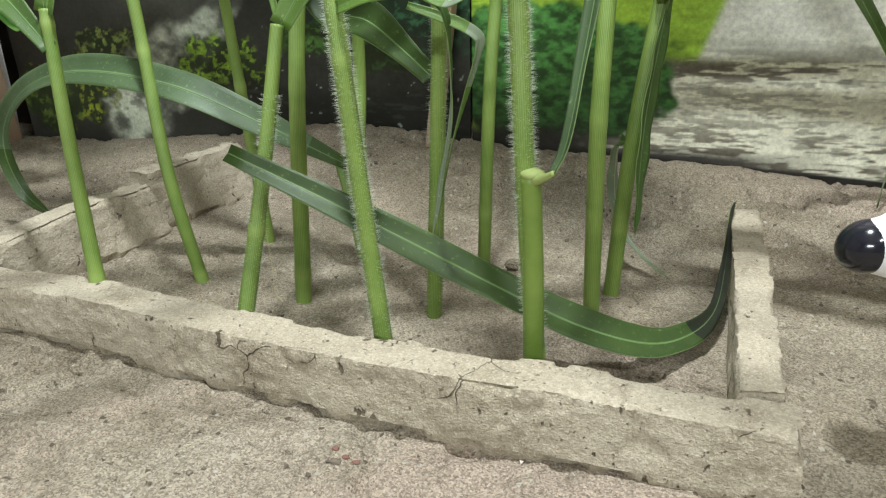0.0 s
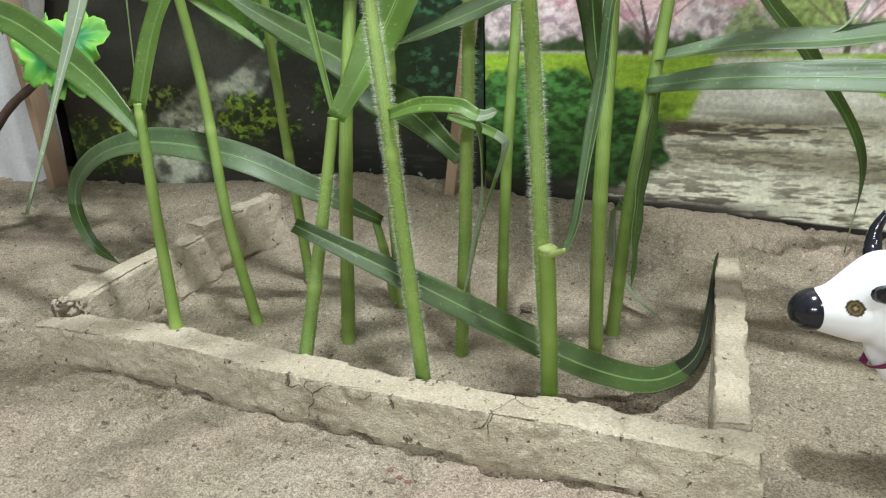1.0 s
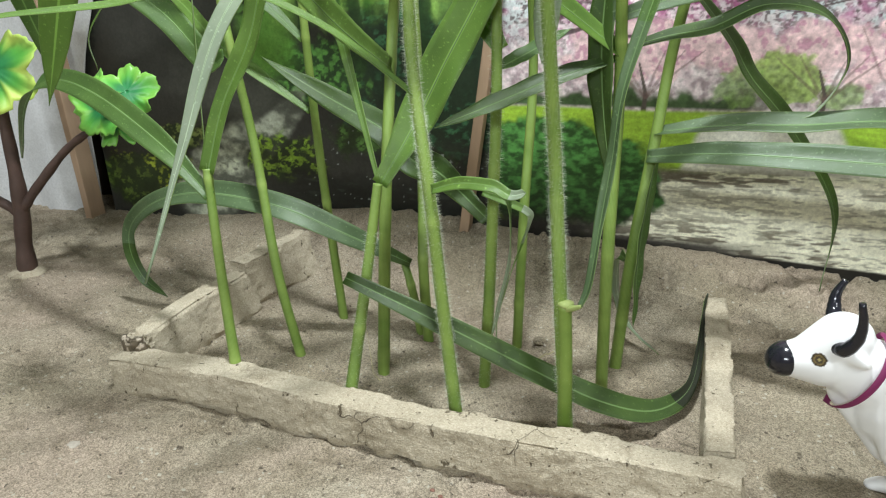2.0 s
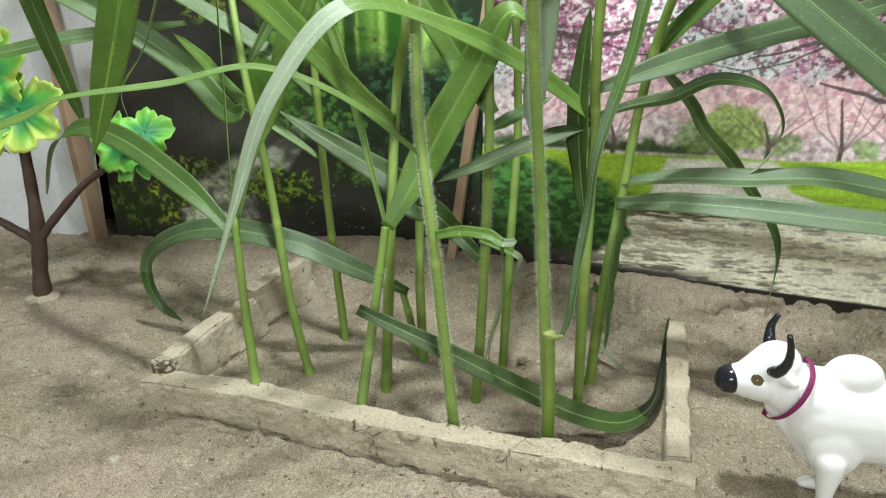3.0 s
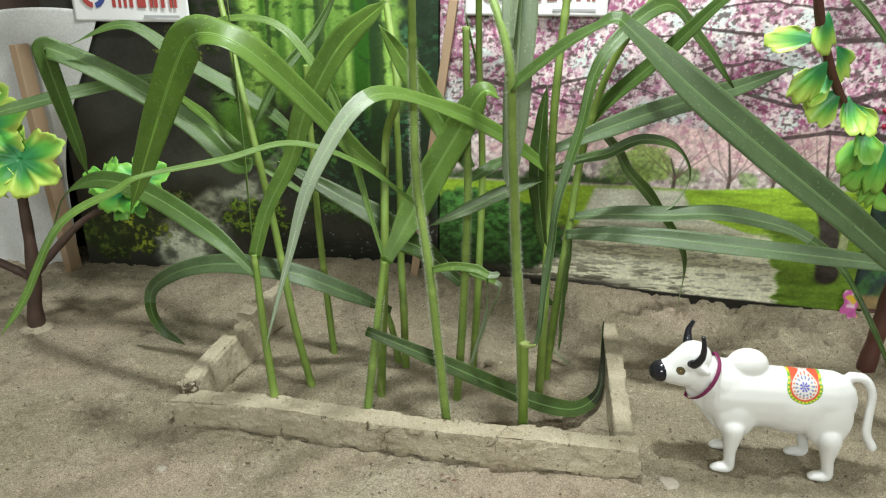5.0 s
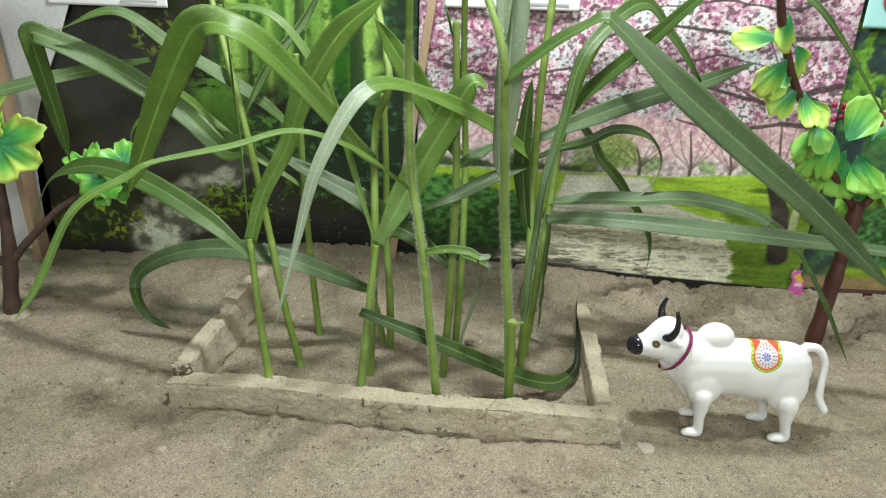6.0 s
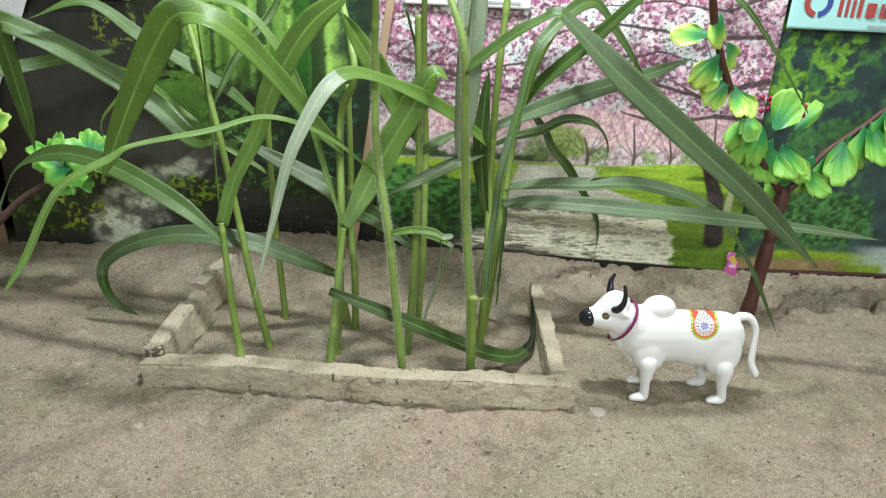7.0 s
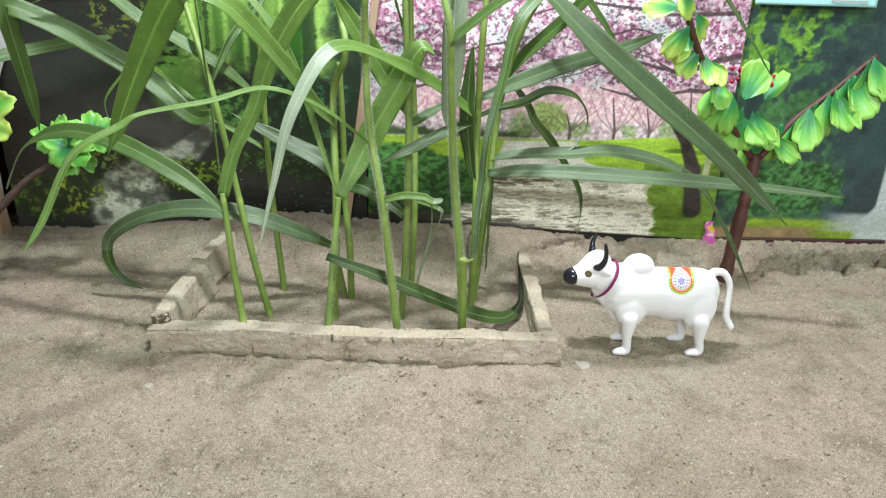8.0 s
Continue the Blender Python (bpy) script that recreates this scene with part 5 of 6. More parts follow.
    col = col * (1 - shrub[:, None]) + leafy * shrub[:, None]
    dark = (1 - step(z, 0.42, 0.58)) * (1 - step(x, 3.0, 3.7))
    col = over(col, dark, (0.03, 0.027, 0.026))
    col = over(col, stroke(x, z, [(7.30, 0.62), (7.22, 1.25), (7.02, 1.72), (6.72, 2.10)], 0.17, 0.06), np.array([[0.045, 0.036, 0.036]]) * (0.5 + petals[:, None]))
    col = over(col, stroke(x, z, [(7.42, 1.0), (7.44, 1.6)], 0.06, 0.05), (0.36, 0.38, 0.22))
    # dark strip along the foot: the shadow above the sand, painted in
    rim = 0.245 - 0.050 * (x - 4.6)
    col = over(col, 1 - step(z, rim, rim + 0.025), (0.022, 0.020, 0.019))
    return col


def forest_print(x, z):
    """A dark wood with bamboo, a misty fall and shrubs."""
    leafy, tiny = fbm(x * 6, z * 6, 101, 4), fbm(x * 22, z * 22, 106, 3)
    col = np.array([[0.034, 0.033, 0.031]]) * (0.55 + 0.9 * fbm(x * 1.5, z * 1.5, 103)[:, None])
    grey = 1 - step(np.hypot((x + 1.2) / 1.1, (z - 1.65) / 0.8) + 0.5 * (leafy - 0.5), 0.3, 1.0)
    col = over(col, grey * 0.8, np.array([[0.066, 0.066, 0.058]]) * (0.6 + 0.8 * fbm(x * 4, z * 4, 104, 3)[:, None]))
    # leaves of the dark wood
    wood = step(x + 0.5 * (leafy - 0.5), 0.1, 0.9) * step(z, 0.9, 1.5)
    col = over(col, wood * 0.9, np.array([[0.017, 0.036, 0.020]]) * (0.5 + leafy[:, None]))
    spots = step(fbm(x * 13, z * 20, 102, 4), 0.50, 0.64)
    col = over(col, wood * spots * step(fbm(x * 2.6, z * 2.6, 107, 3), 0.38, 0.62), np.array([[0.050, 0.150, 0.075]]) * (0.35 + 1.3 * tiny[:, None]))
    near = (1 - step(np.hypot((x - 0.05) / 0.75, (z - 2.02) / 0.42) + 0.8 * (leafy - 0.5), 0.6, 1.0))
    col = over(col, near * 0.8, (0.03, 0.075, 0.025))
    col = over(col, near * step(fbm(x * 15, z * 17, 108, 4), 0.47, 0.62), np.array([[0.12, 0.30, 0.07]]) * (0.4 + 1.2 * tiny[:, None]))
    # sunlit haze and bamboo
    haze = 1 - step(np.hypot((x + 0.62) / 0.50, (z - 2.45) / 0.62) + 0.4 * (leafy - 0.5), 0.35, 1.05)
    col = over(col, haze * 0.85, np.array([[0.15, 0.34, 0.055]]) * (0.6 + 0.8 * fbm(x * 3, z * 2, 109, 3)[:, None]))
    grove = step(z + 0.5 * (leafy - 0.5), 2.45, 2.85) * step(x, -0.75, -0.4) * (1 - step(x + 0.5 * (leafy - 0.5), 1.45, 1.8))
    wide = lattice(x * 5.5 + 0.35 * lattice(x * 0.8, z * 0.5, 110), z * 0.22, 111)
    thin = lattice(x * 15, z * 0.35, 112)
    light = step(0.65 * wide + 0.35 * thin, 0.25, 0.80) * (0.55 + 0.55 * fbm(x * 1.3, z * 1.1, 117, 3))
    cane = np.array([[0.030, 0.125, 0.012]]) + (np.array([[0.42, 0.68, 0.16]]) - np.array([[0.030, 0.125, 0.012]])) * light[:, None]
    col = col * (1 - grove[:, None]) + cane * grove[:, None]
    joints = (1 - step(np.abs((z * 2.3 + 3 * lattice(np.floor(x * 5.5), x * 0, 113)) % 1.0 - 0.5), 0.03, 0.07)) * step(wide, 0.5, 0.7)
    col = over(col, grove * joints * 0.35, (0.05, 0.15, 0.02))
    col = over(col, grove * step(fbm(x * 6, z * 9, 116, 4), 0.60, 0.70) * 0.75, (0.02, 0.065, 0.014))
    for pts, w0, w1 in (([(0.55, 2.1), (0.52, 3.0), (0.60, 4.4)], 0.10, 0.07), ([(1.25, 1.6), (1.32, 2.8), (1.28, 4.4)], 0.13, 0.09), ([(-0.15, 2.5), (-0.12, 4.4)], 0.04, 0.03)):
        col = over(col, stroke(x + 0.05 * (tiny - 0.5), z, pts, w0, w1) * 0.85, (0.022, 0.050, 0.018))
    # palm fronds against the light
    palm = step(fbm(x * 8 - z * 6, z * 20 + x * 3, 115, 3), 0.47, 0.54) * (1 - step(np.hypot((x + 0.82) / 0.50, (z - 2.86) / 0.26), 0.7, 1.0))
    palm = np.maximum(palm, step(fbm(x * 9 + z * 5, z * 14, 125, 3), 0.45, 0.53) * (1 - step(np.hypot((x + 0.95) / 0.65, (z - 3.62) / 0.40), 0.75, 1.0)))
    col = over(col, palm, (0.016, 0.026, 0.010))
    col = over(col, (1 - step(np.hypot((x + 1.35) / 0.55, (z - 3.35) / 0.35), 0.6, 1.0)) * step(fbm(x * 17, z * 17, 126, 3), 0.58, 0.68), (0.13, 0.17, 0.035))
    # misty water: a fall that winds down and spreads into spray
    ragged = 0.22 * (fbm(x * 5, z * 5, 119, 4) - 0.5)
    run = stroke(x + ragged, z + ragged, [(-0.15, 1.95), (-0.35, 1.60), (-0.68, 1.30), (-1.15, 1.08), (-1.55, 0.78), (-1.72, 0.50)], 0.06, 0.50)
    lit = np.array([[0.50, 0.52, 0.45]]) * (0.22 + 1.0 * step(fbm(x * 4.5, z * 6, 121, 5), 0.30, 0.70)[:, None])
    col = over(col, run * (1 - 0.75 * step(z, 1.1, 1.9)) * 0.95, lit)
    spray = 1 - step(np.hypot((x + 1.6) / 0.62, (z - 0.68) / 0.40) + 1.3 * (fbm(x * 4, z * 5, 122, 4) - 0.5), 0.35, 1.0)
    col = over(col, spray * 0.9, lit * 1.25)
    col = over(col, spray * step(fbm(x * 9, z * 16, 123, 3), 0.56, 0.66) * 0.7, (0.09, 0.095, 0.08))
    # shrubs
    for cx, cz, rx, rz, c in ((-2.50, 0.74, 0.66, 0.42, (0.30, 0.36, 0.035)), (-0.50, 0.98, 0.62, 0.34, (0.24, 0.38, 0.04)), (-1.95, 1.20, 0.45, 0.17, (0.24, 0.30, 0.09)), (0.5, 1.25, 0.5, 0.2, (0.08, 0.17, 0.04)), (1.2, 1.1, 0.45, 0.16, (0.06, 0.12, 0.04)), (-3.0, 0.55, 0.5, 0.35, (0.10, 0.15, 0.03))):
        m = 1 - step(np.hypot((x - cx) / rx, (z - cz) / rz) + 1.2 * (fbm(x * 7, z * 7, 131) - 0.5), 0.65, 1.05)
        col = over(col, m * 0.9, np.array([[0.020, 0.034, 0.010]]) * (0.5 + leafy[:, None]))
        clump = step(fbm(x * 5, z * 6, 137, 3), 0.36, 0.60)
        col = over(col, m * step(fbm(x * 18, z * 27, 133, 4), 0.47, 0.60) * clump, np.array([c]) * (0.30 + 1.3 * tiny[:, None]))
    # wet black rocks at the foot
    rocks = (1 - step(z + 0.25 * (leafy - 0.5), 0.72, 0.92)) * step(x, -0.75, -0.35)
    col = over(col, rocks, np.array([[0.013, 0.014, 0.013]]) * (0.5 + 1.3 * fbm(x * 3, z * 14, 141)[:, None]))
    col = over(col, rocks * step(fbm(x * 5, z * 26, 142, 3), 0.60, 0.72) * 0.5, (0.045, 0.055, 0.048))
    col = over(col, step(fbm(x * 22, z * 22, 143, 2), 0.83, 0.86) * step(x, -0.5, 0) * (1 - step(z, 1.2, 1.5)), (0.30, 0.33, 0.33))
    return col


def fall_print(x, z):
    """A waterfall among trees: bright leaves above, bushes and a strip of grass below."""
    leafy = fbm(x * 5, z * 5, 201, 4)
    # dark teal ground, lifted so that it holds the sheet's grey glare
    col = np.array([[0.034, 0.060, 0.064]]) * (0.5 + 1.1 * leafy[:, None])
    col = over(col, step(leafy, 0.45, 0.62) * (1 - step(x, 8.9, 9.8)) * 0.85, np.array([[0.055, 0.150, 0.050]]) * (0.3 + 1.6 * fbm(x * 11, z * 11, 202, 3)[:, None]))
    crown = 1 - step(np.hypot((x - 8.1) / 0.85, (z - 3.3) / 0.72) + 0.9 * (fbm(x * 3.5, z * 3.5, 203) - 0.5), 0.8, 1.0)
    spots = step(fbm(x * 8, z * 8, 205, 3), 0.44, 0.58)
    col = over(col, crown * spots, np.array([[0.16, 0.34, 0.050]]) * (0.30 + 1.2 * fbm(x * 17, z * 17, 207, 2)[:, None]))
    bush = 1 - step(np.hypot((x - 8.7) / 1.05, (z - 0.98) / 0.62) + 0.8 * (fbm(x * 4, z * 4, 211) - 0.5), 0.8, 1.0)
    col = over(col, bush, np.array([[0.050, 0.140, 0.045]]) * (0.40 + 1.3 * step(fbm(x * 14, z * 17, 213, 4), 0.30, 0.75)[:, None]))
    grass = (1 - step(z + 0.12 * (leafy - 0.5), 0.42, 0.52)) * step(x, 7.9, 8.4)
    col = over(col, grass, np.array([[0.20, 0.29, 0.03]]) * (0.35 + 1.3 * fbm(x * 4, z * 16, 215)[:, None]))
    col = over(col, (1 - step(z, 0.28, 0.36)) * (1 - step(x, 9.2, 9.6)), np.array([[0.30, 0.21, 0.11]]) * (0.4 + leafy[:, None]))
    fall = 1 - step(np.abs(x - 10.42) / (0.10 + 0.28 * (1 - step(z, 0.35, 0.75))), 0.6, 1.1)
    col = over(col, fall * (1 - step(z, 2.3, 3.0)) * 0.9, (0.52, 0.58, 0.62))
    col = over(col, step(x, 9.4, 10.0) * (1 - step(np.abs(z - 0.42), 0.10, 0.2)) * 0.8, (0.40, 0.46, 0.48))
    return col


def banner(name, label, x0, x1, z0, z1, y, paint, res, sag=0.0015):
    """A stretched printed sheet with slight waves, its print in the colour layer."""
    nx, nz = int((x1 - x0) / res) + 1, int((z1 - z0) / res) + 1
    gx, gz = np.meshgrid(np.linspace(x0, x1, nx), np.linspace(z0, z1, nz))
    gy = y + sag * (fbm(gx * 9, gz * 5, 301, 2) - 0.5) * 2
    pts = np.stack([gx, gy, gz], -1).reshape(-1, 3)
    col = np.clip(paint(gx.ravel() * 10, gz.ravel() * 10) * (0.95, 0.97, 0.86), 0.003, 0.9)
    ob = new(name, grid_mesh(name, pts, nx, nz, POSTER, col))
    back = ob.modifiers.new("thickness", "SOLIDIFY")
    back.thickness, back.offset = 0.0006, 0
    return tagged(ob, label, "banner")


banner("banner", "glossy printed banner of a dark wood with bamboo", -0.335, 0.212, -0.02, 0.52, 0.362, forest_print, 0.0012)
banner("banner", "printed banner of a spring park with pink blossom", 0.214, 0.766, -0.02, 0.52, 0.360, park_print, 0.0010)
banner("banner", "printed banner of a waterfall among green trees", 0.745, 1.25, 0.012, 0.52, 0.366, fall_print, 0.0017)


# ---- battens, sheet, board ----
def batten(label, a, b, width, depth, seed):
    """A sawn wooden batten from a to b with softened edges."""
    a, b = Vector(a), Vector(b)
    bm = box_bm((-width / 2, -depth / 2, 0), (width / 2, depth / 2, (b - a).length), 0.0012, 2)
    m = Matrix.Translation(a) @ (b - a).to_track_quat("Z", "Y").to_matrix().to_4x4()
    bmesh.ops.transform(bm, matrix=m, verts=bm.verts[:])
    return tagged(part("batten", bm, WOOD, smooth=False), label, "wooden batten", "battens behind the field")


batten("pale sawn wooden batten leaning against the banners", (0.1755, 0.345, 0.00), (0.2330, 0.349, 0.400), 0.0190, 0.011, 1)
batten("pale sawn wooden batten in front of a white sheet", (-0.344, 0.336, -0.01), (-0.360, 0.338, 0.339), 0.0230, 0.012, 2)


def white_sheet():
    nx, nz = 130, 90
    u, v = np.meshgrid(np.linspace(0, 1, nx), np.linspace(0, 1, nz))
    x = -0.95 + u * (0.598 + 0.105 * v**2.2 + 0.005 * np.sin(v * 9))
    z = -0.01 + v * (0.375 + 0.012 * np.sin(u * 9) + 0.01 * u)
    y = 0.3545 + 0.0035 * np.sin(u * 34 + 2.0 * v) * (1 - 0.4 * v) + 0.005 * (fbm(u * 9, v * 4, 401) - 0.5) - 0.003 * (1 - v) * np.sin(u * 13)
    pts = np.stack([x, np.minimum(y, 0.395), z], -1).reshape(-1, 3)
    ob = new("sheet", grid_mesh("sheet", pts, nx, nz, CLOTH))
    t = ob.modifiers.new("thickness", "SOLIDIFY")
    t.thickness = 0.0008
    tagged(ob, "crumpled white cloth sheet hung beside a batten", "cloth")


white_sheet()
tagged(part("board", box_bm((-0.96, 0.402, 0.30), (-0.22, 0.416, 0.60), 0.002), BOARD, smooth=False), "dark brown stained board behind the sheet", "board")
tagged(part("backing_board", box_bm((-1.0, 0.425, -0.3), (1.4, 0.44, 0.62), 0.002), BOARD, smooth=False), "dark backing board that carries the banners", "board")


def sign(label, x0, x1, z0, z1, y, tint, seed):
    """A paper sign: a round two-coloured emblem and plain bars for its lettering."""
    board = thing("paper_sign", label, "sign", "paper signs over the banners")
    nx, nz = 40, 24
    gx, gz = np.meshgrid(np.linspace(x0, x1, nx), np.linspace(z0, z1, nz))
    gy = y + 0.0012 * np.sin(gx * 40 + seed)
    tone = np.tile(np.array([tint]), (nx * nz, 1)) * (0.93 + 0.1 * fbm(gx.ravel() * 60, gz.ravel() * 60, seed)[:, None])
    me = grid_mesh("sheet", np.stack([gx, gy, gz], -1).reshape(-1, 3), nx, nz, PAPER, tone)
    sheet = new("sheet", me)
    sheet.parent = board
    t = sheet.modifiers.new("thickness", "SOLIDIFY")
    t.thickness, t.offset = 0.0004, 0
    w, h = x1 - x0, z1 - z0
    ex, ez, er = x0 + 0.20 * w, z0 + 0.115, 0.108 * w

    def flat(name, outline, mat):
        bm = bmesh.new()
        front = [bm.verts.new((px, y - 0.0022, pz)) for px, pz in outline]
        face = bm.faces.new(front)
        solid = bmesh.ops.extrude_face_region(bm, geom=[face])["geom"]
        for v in solid:
            if isinstance(v, bmesh.types.BMVert):
                v.co.y += 0.0006
        bmesh.ops.recalc_face_normals(bm, faces=bm.faces[:])
        part(name, bm, mat, board, smooth=False)

    def arc(a0, a1, r0, r1, n=18):
        ang = np.linspace(a0, a1, n)
        return [(ex + r0 * er * math.cos(a), ez_ + r0 * er * math.sin(a)) for a in ang] + [(ex + r1 * er * math.cos(a), ez_ + r1 * er * math.sin(a)) for a in ang[::-1]]

    ez_ = z0 + 0.0345
    flat("emblem", arc(radians(100), radians(262), 1.0, 0.62), SIGN_RED)
    flat("emblem", arc(radians(278), radians(430), 1.0, 0.62), SIGN_BLUE)
    flat("emblem", [(ex + 0.2 * er * math.cos(a), ez_ + 0.75 * er + 0.2 * er * math.sin(a)) for a in np.linspace(0, 2 * math.pi, 14, endpoint=False)], SIGN_BLUE)
    bx = x0 + 0.36 * w
    for u0, u1, top in ((0.0, 0.05, 0.043), (0.09, 0.13, 0.040), (0.17, 0.21, 0.040), (0.25, 0.30, 0.043), (0.36, 0.48, 0.0365), (0.54, 0.58, 0.0365), (0.60, 0.65, 0.035), (0.70, 0.75, 0.043), (0.82, 0.86, 0.041), (0.88, 0.92, 0.036)):
        p0, p1 = bx + 0.60 * w * u0, bx + 0.60 * w * u1
        flat("lettering_bar", [(p0, z0 + 0.018), (p1, z0 + 0.018), (p1, z0 + top), (p0, z0 + top)], SIGN_RED)
    flat("lettering_bar", [(x0 + 0.62 * w, z0 + 0.0055), (x0 + 0.92 * w, z0 + 0.0055), (x0 + 0.92 * w, z0 + 0.0085), (x0 + 0.62 * w, z0 + 0.0085)], SIGN_GREY)


SIGN_RED = plain("sign_red", (0.40, 0.06, 0.055), 0.7)
SIGN_BLUE = plain("sign_blue", (0.05, 0.08, 0.30), 0.7)
SIGN_GREY = plain("sign_grey", (0.42, 0.43, 0.44), 0.7)
sign("white paper sign with red and blue emblem", -0.280, -0.116, 0.369, 0.445, 0.352, (0.80, 0.80, 0.81), 1)
sign("white paper sign hung over pink blossom banner", 0.247, 0.418, 0.3815, 0.455, 0.352, (0.84, 0.84, 0.86), 2)
sign("pale turquoise paper sign with red emblem", 0.768, 0.945, 0.3735, 0.455, 0.354, (0.42, 0.74, 0.72), 3)


# ---- edge strip, scrap, crumbs ----
def edge_strip():
    strip = thing("banner_hem", "dark red printed hem under the waterfall banner", "banner hem")
    bm = box_bm((0.790, 0.3560, 0.000), (1.06, 0.3640, 0.0145), 0.001)
    part("hem", bm, plain("hem_dark", (0.045, 0.018, 0.018), 0.5), strip, smooth=False)
    rng = random.Random(8)
    x = 0.800
    light = plain("hem_lettering", (0.42, 0.22, 0.20), 0.6)
    while x < 1.02:
        w = rng.uniform(0.006, 0.016)
        part("lettering_bar", box_bm((x, 0.3552, 0.0045), (x + w, 0.3560, 0.0085)), light, strip, smooth=False)
        x += w + rng.uniform(0.002, 0.010)
    scrap = thing("paper_scrap", "torn pink and yellow flower print on sand", "paper scrap")
    n = 26
    gx, gz = np.meshgrid(np.linspace(0.756, 0.776, n), np.linspace(-0.004, 0.044, n))
    gx = 0.764 + (gx - 0.766) * (1.15 - 14 * np.clip(gz, 0, 1)) - 0.1 * (gz - 0.01) + 0.002 * np.sin(gz * 300)
    gy = 0.352 + 0.002 * np.sin(gx * 160) - 0.10 * (0.044 - gz)
    f = fbm(gx.ravel() * 90, gz.ravel() * 90, 501, 3)
    col = np.array([[0.55, 0.12, 0.36]]) * (0.5 + 0.9 * f[:, None])
    col = over(col, step(f, 0.55, 0.68), (0.72, 0.50, 0.62))
    col = over(col, step(fbm(gx.ravel() * 60, gz.ravel() * 60, 505, 2), 0.74, 0.80), (0.65, 0.42, 0.05))
    ob = new("sheet", grid_mesh("sheet", np.stack([gx, gy, gz], -1).reshape(-1, 3), n, n, PAPER, col))
    ob.parent = scrap


edge_strip()
broken_end()


def pebble(label, x, y, rx, ry, rz, mat, seed):
    bm = bmesh.new()
    bmesh.ops.create_icosphere(bm, subdivisions=3, radius=1)
    z = float(sand_height(np.array(x), np.array(y)))
    for v in bm.verts:
        k = 1 + 0.35 * noise.noise(v.co * 1.6 + Vector((seed, 0, 0))) + 0.15 * noise.noise(v.co * 4 + Vector((seed, 0, 0)))
        v.co = Vector((x + v.co.x * rx * k, y + v.co.y * ry * k, z + rz * 0.25 + v.co.z * rz * k))
    return tagged(part("sand_clod", bm, mat), label, "clod", "clods lying on the sand")


SPOTS = [(-0.017, -0.162), (-0.025, -0.19), (-0.031, -0.195), (0.057, -0.138), (0.058, -0.122), (0.048, -0.192), (0.225, -0.066), (0.279, -0.042), (0.303, -0.07), (0.227, -0.136), (0.19, -0.206), (0.359, -0.084), (0.438, -0.082), (0.462, -0.071), (0.504, -0.049), (0.417, -0.16), (0.425, -0.166), (0.65, -0.107), (0.437, -0.188), (0.515, -0.081), (0.676, -0.167)]
RUSTY = [(0.2819, -0.0382), (0.276, -0.0356), (0.2872, -0.0395)]
PALE = grainy("pale_chip", (0.40, 0.355, 0.285), (0.47, 0.42, 0.35), 0.9, 40, 300, 0.3, 0.0006)
RUST = grainy("rust_grit", (0.15, 0.07, 0.05), (0.24, 0.12, 0.085), 0.9, 60, 400, 0.4, 0.0006)
pebble("flat pale clay chip beside the border end", 0.4800, -0.0135, 0.0100, 0.0085, 0.0012, PALE, 3)
pebble("flat pale clay chip lying on sand", 0.0170, -0.0620, 0.0055, 0.0050, 0.0010, PALE, 6)
pebble("crumbled clod of sand near the pink banner", 0.500, 0.318, 0.009, 0.008, 0.005, SAND, 9)
pebble("small clod of sand inside the field", 0.302, 0.165, 0.006, 0.005, 0.0035, SAND, 12)
pebble("small brown crumb inside the field", 0.404, 0.088, 0.0045, 0.004, 0.0035, RUST, 14)
SOIL = grainy("dark_soil_crumb", (0.13, 0.10, 0.07), (0.21, 0.17, 0.125), 0.95, 60, 400, 0.4, 0.0006)
for k, (cx, cy) in enumerate(SPOTS):
    pebble("dark crumb of soil lying on the sand", cx, cy, 0.0016 + 0.0008 * (k % 3), 0.0011 + 0.0005 * (k % 2), 0.0009, SOIL, 30 + k)
    if k % 3 == 0:
        pebble("dark crumb of soil lying on the sand", cx + 0.005, cy + 0.003, 0.0010, 0.0008, 0.0007, SOIL, 60 + k)
for cx, cy in RUSTY:
    pebble("rust-red grit lying on the sand", cx, cy, 0.0017, 0.0013, 0.0007, RUST, 90 + int(cx * 900))
pebble("small white pebble on bare sand", 0.6690, -0.1935, 0.0021, 0.0019, 0.0016, PALE, 18)


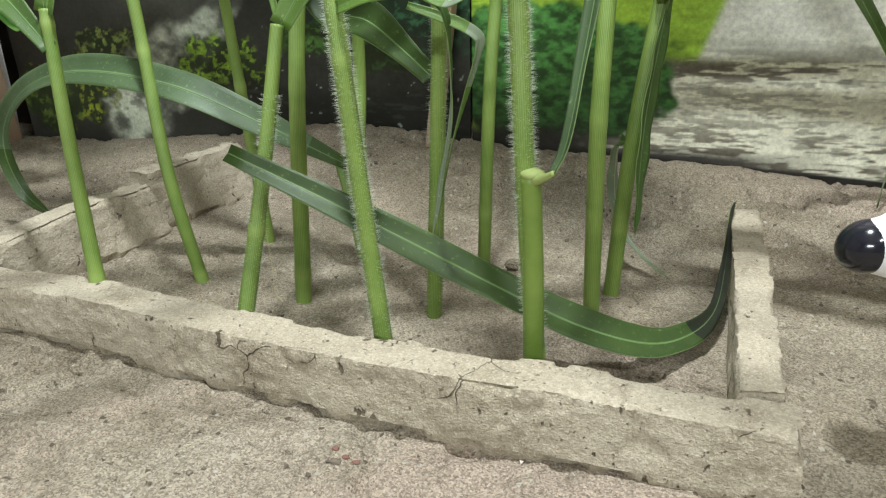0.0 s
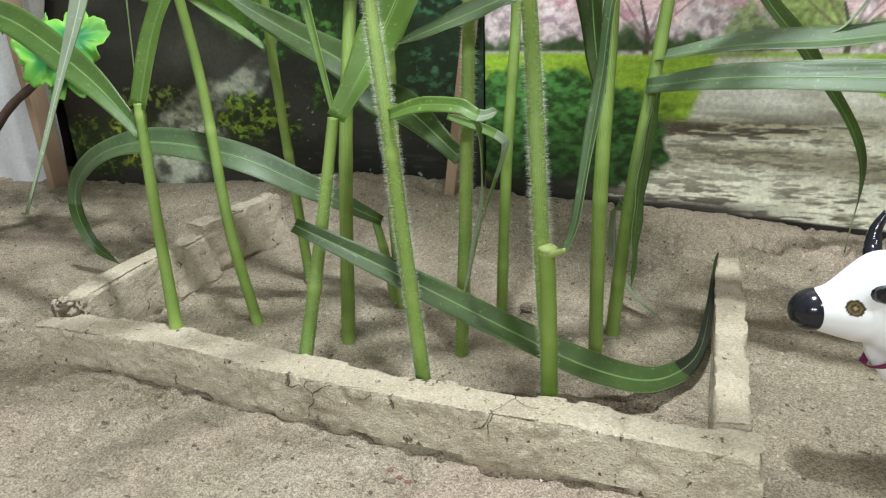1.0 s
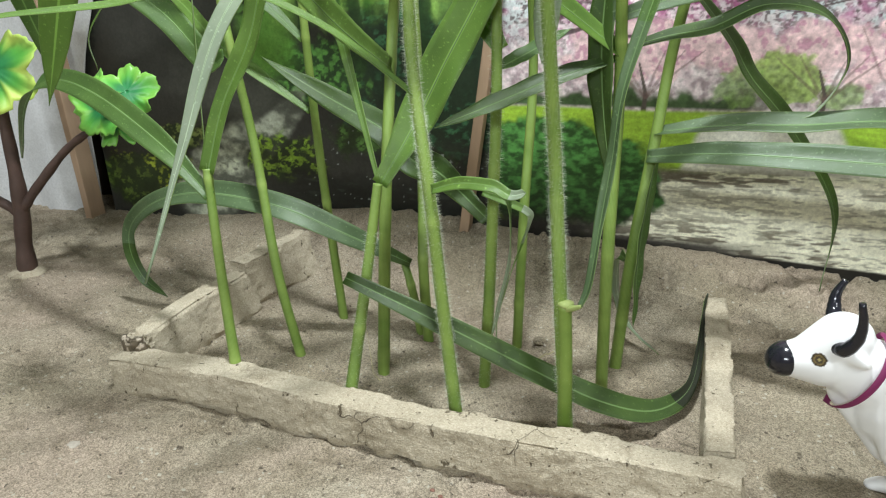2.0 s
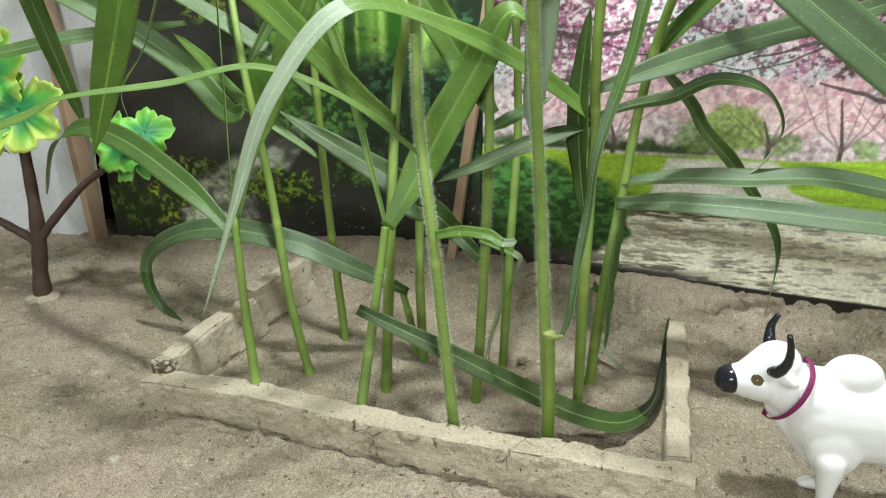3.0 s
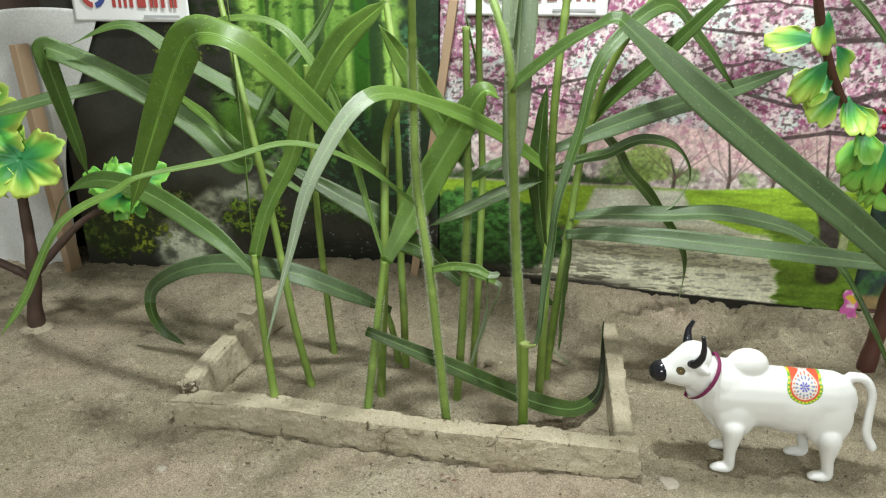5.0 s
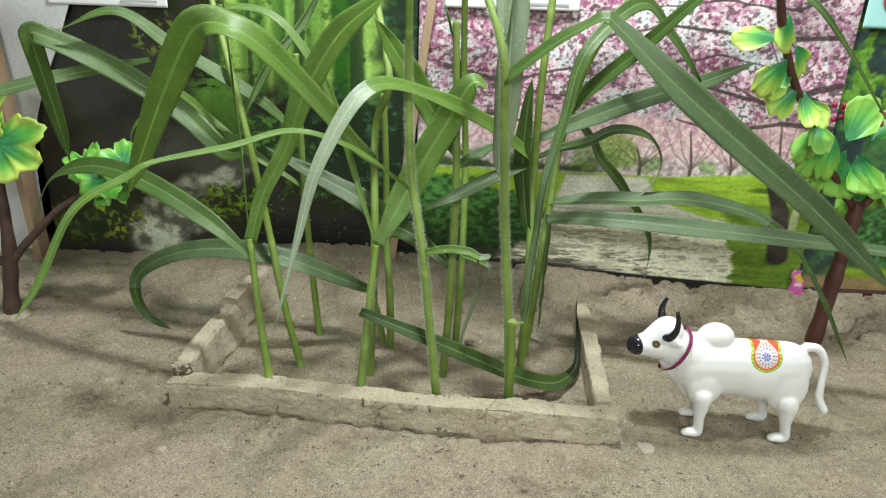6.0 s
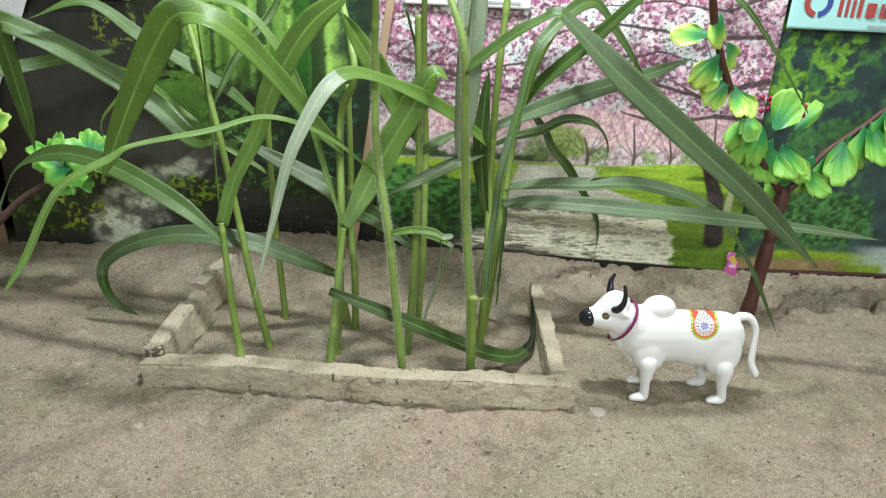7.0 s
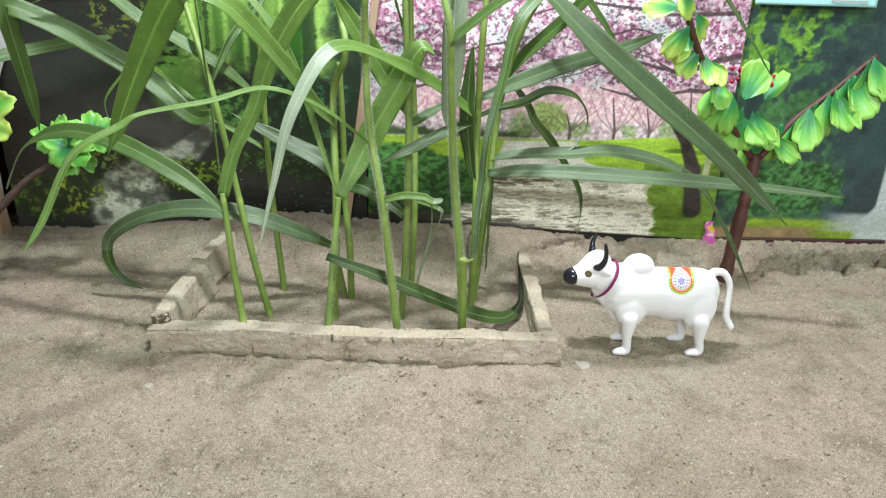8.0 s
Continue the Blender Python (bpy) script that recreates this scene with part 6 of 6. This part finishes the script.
def crumbs():
    """Fine grit and crumbs scattered over the sand."""
    rng = random.Random(77)
    verts, faces = [], []
    base = [Vector(v) for v in ((1, 0, 0), (-1, 0, 0), (0, 1, 0), (0, -1, 0), (0, 0, 1), (0, 0, -1))]
    tris = ((0, 2, 4), (2, 1, 4), (1, 3, 4), (3, 0, 4), (2, 0, 5), (1, 2, 5), (3, 1, 5), (0, 3, 5))
    for _ in range(5500):
        x, y = rng.uniform(-0.42, 0.98), rng.uniform(-0.42, 0.34)
        if -0.012 < y < 0.024 and -0.01 < x < 0.46:
            continue
        if fbm(np.array(x * 11), np.array(y * 11), 64, 3) < 0.50 and rng.random() < 0.6:
            continue
        r = 0.00040 + 0.0016 * rng.random() ** 5 + (0.0012 * rng.random() ** 3 if y > 0.22 else 0)
        z = 0.0
        b = len(verts)
        turn = Euler((rng.uniform(0, 6), rng.uniform(0, 6), 0)).to_matrix()
        for v in base:
            p = turn @ (v * r * rng.uniform(0.6, 1.2))
            verts.append((x + p.x, y + p.y, z + r * 0.3 + p.z))
        faces += [tuple(b + k for k in f) for f in tris]
    verts = np.array(verts)
    feet = verts.reshape(-1, 6, 3).mean(1)
    verts[:, 2] += np.repeat(sand_height(feet[:, 0], feet[:, 1]), 6)
    me = bpy.data.meshes.new("grit")
    me.from_pydata(verts.tolist(), [], faces)
    mat = bpy.data.materials.new("grit")
    t, p = links(mat)
    geo = t.nodes.new("ShaderNodeNewGeometry")
    ramp_node = t.nodes.new("ShaderNodeValToRGB")
    ramp_node.color_ramp.elements[0].color = (0.11, 0.088, 0.066, 1)
    ramp_node.color_ramp.elements[1].color = (0.52, 0.47, 0.40, 1)
    mid = ramp_node.color_ramp.elements.new(0.5)
    mid.color = (0.28, 0.235, 0.175, 1)
    t.links.new(geo.outputs["Random Per Island"], ramp_node.inputs[0])
    t.links.new(ramp_node.outputs[0], p.inputs["Base Color"])
    p.inputs["Roughness"].default_value = 0.9
    me.materials.append(mat)
    tagged(new("grit", me), "fine grit and crumbs scattered over sand", "grit", kind="stuff")


crumbs()


def twig(pts, r, mat, label):
    line = curve_points(pts, 20)
    line[:, 2] += np.array([float(sand_height(np.array(a), np.array(b))) for a, b in line[:, :2]])
    tagged(part("twig", tube_bm(line, np.linspace(r, r * 0.4, 20), 6), mat), label, "twig", "bits of dry grass")


twig([(0.214, 0.030, 0.030), (0.207, 0.034, 0.033), (0.203, 0.040, 0.040), (0.198, 0.046, 0.062)], 0.00028, DRY, "thin dry grass stem standing by the border")
twig([(0.560, 0.130, 0.001), (0.590, 0.122, 0.002), (0.625, 0.108, 0.001)], 0.0006, BARK, "dark dry twig lying on sand")
twig([(0.300, 0.128, 0.001), (0.318, 0.150, 0.006), (0.331, 0.158, 0.002)], 0.0005, DRY, "dry bent grass blade in the field")


# ---- lamps: unseen bodies; the wall one belongs to the added front fill ----
for x0, y0, z0, lx, wall in ((0.32, 0.00, 1.10, 0.30, False), (1.62, -1.17, 1.80, 0.5, False), (0.10, -2.93, 1.55, 1.2, True)):
    lamp = thing("unseen_lamp", "unseen white batten lamp with one glowing tube", "lamp", "tube lamps")
    if wall:
        part("housing", box_bm((x0 - lx / 2, y0 - 0.07, z0 - 0.03), (x0 + lx / 2, y0 - 0.02, z0 + 0.03), 0.004), CEIL, lamp, smooth=False)
    else:
        part("housing", box_bm((x0 - lx / 2, y0 - 0.04, z0 + 0.02), (x0 + lx / 2, y0 + 0.04, z0 + 0.06), 0.004), CEIL, lamp, smooth=False)
        for k in (-1, 1):
            part("rod", tube_bm([(x0 + k * lx * 0.3, y0, z0 + 0.06), (x0 + k * lx * 0.3, y0, 2.5)], [0.005, 0.005], 8), CEIL, lamp)
    part("tube", tube_bm([(x0 - lx / 2, y0, z0 + 0.006), (x0 + lx / 2, y0, z0 + 0.006)], [0.012, 0.012], 12), GLOW, lamp)
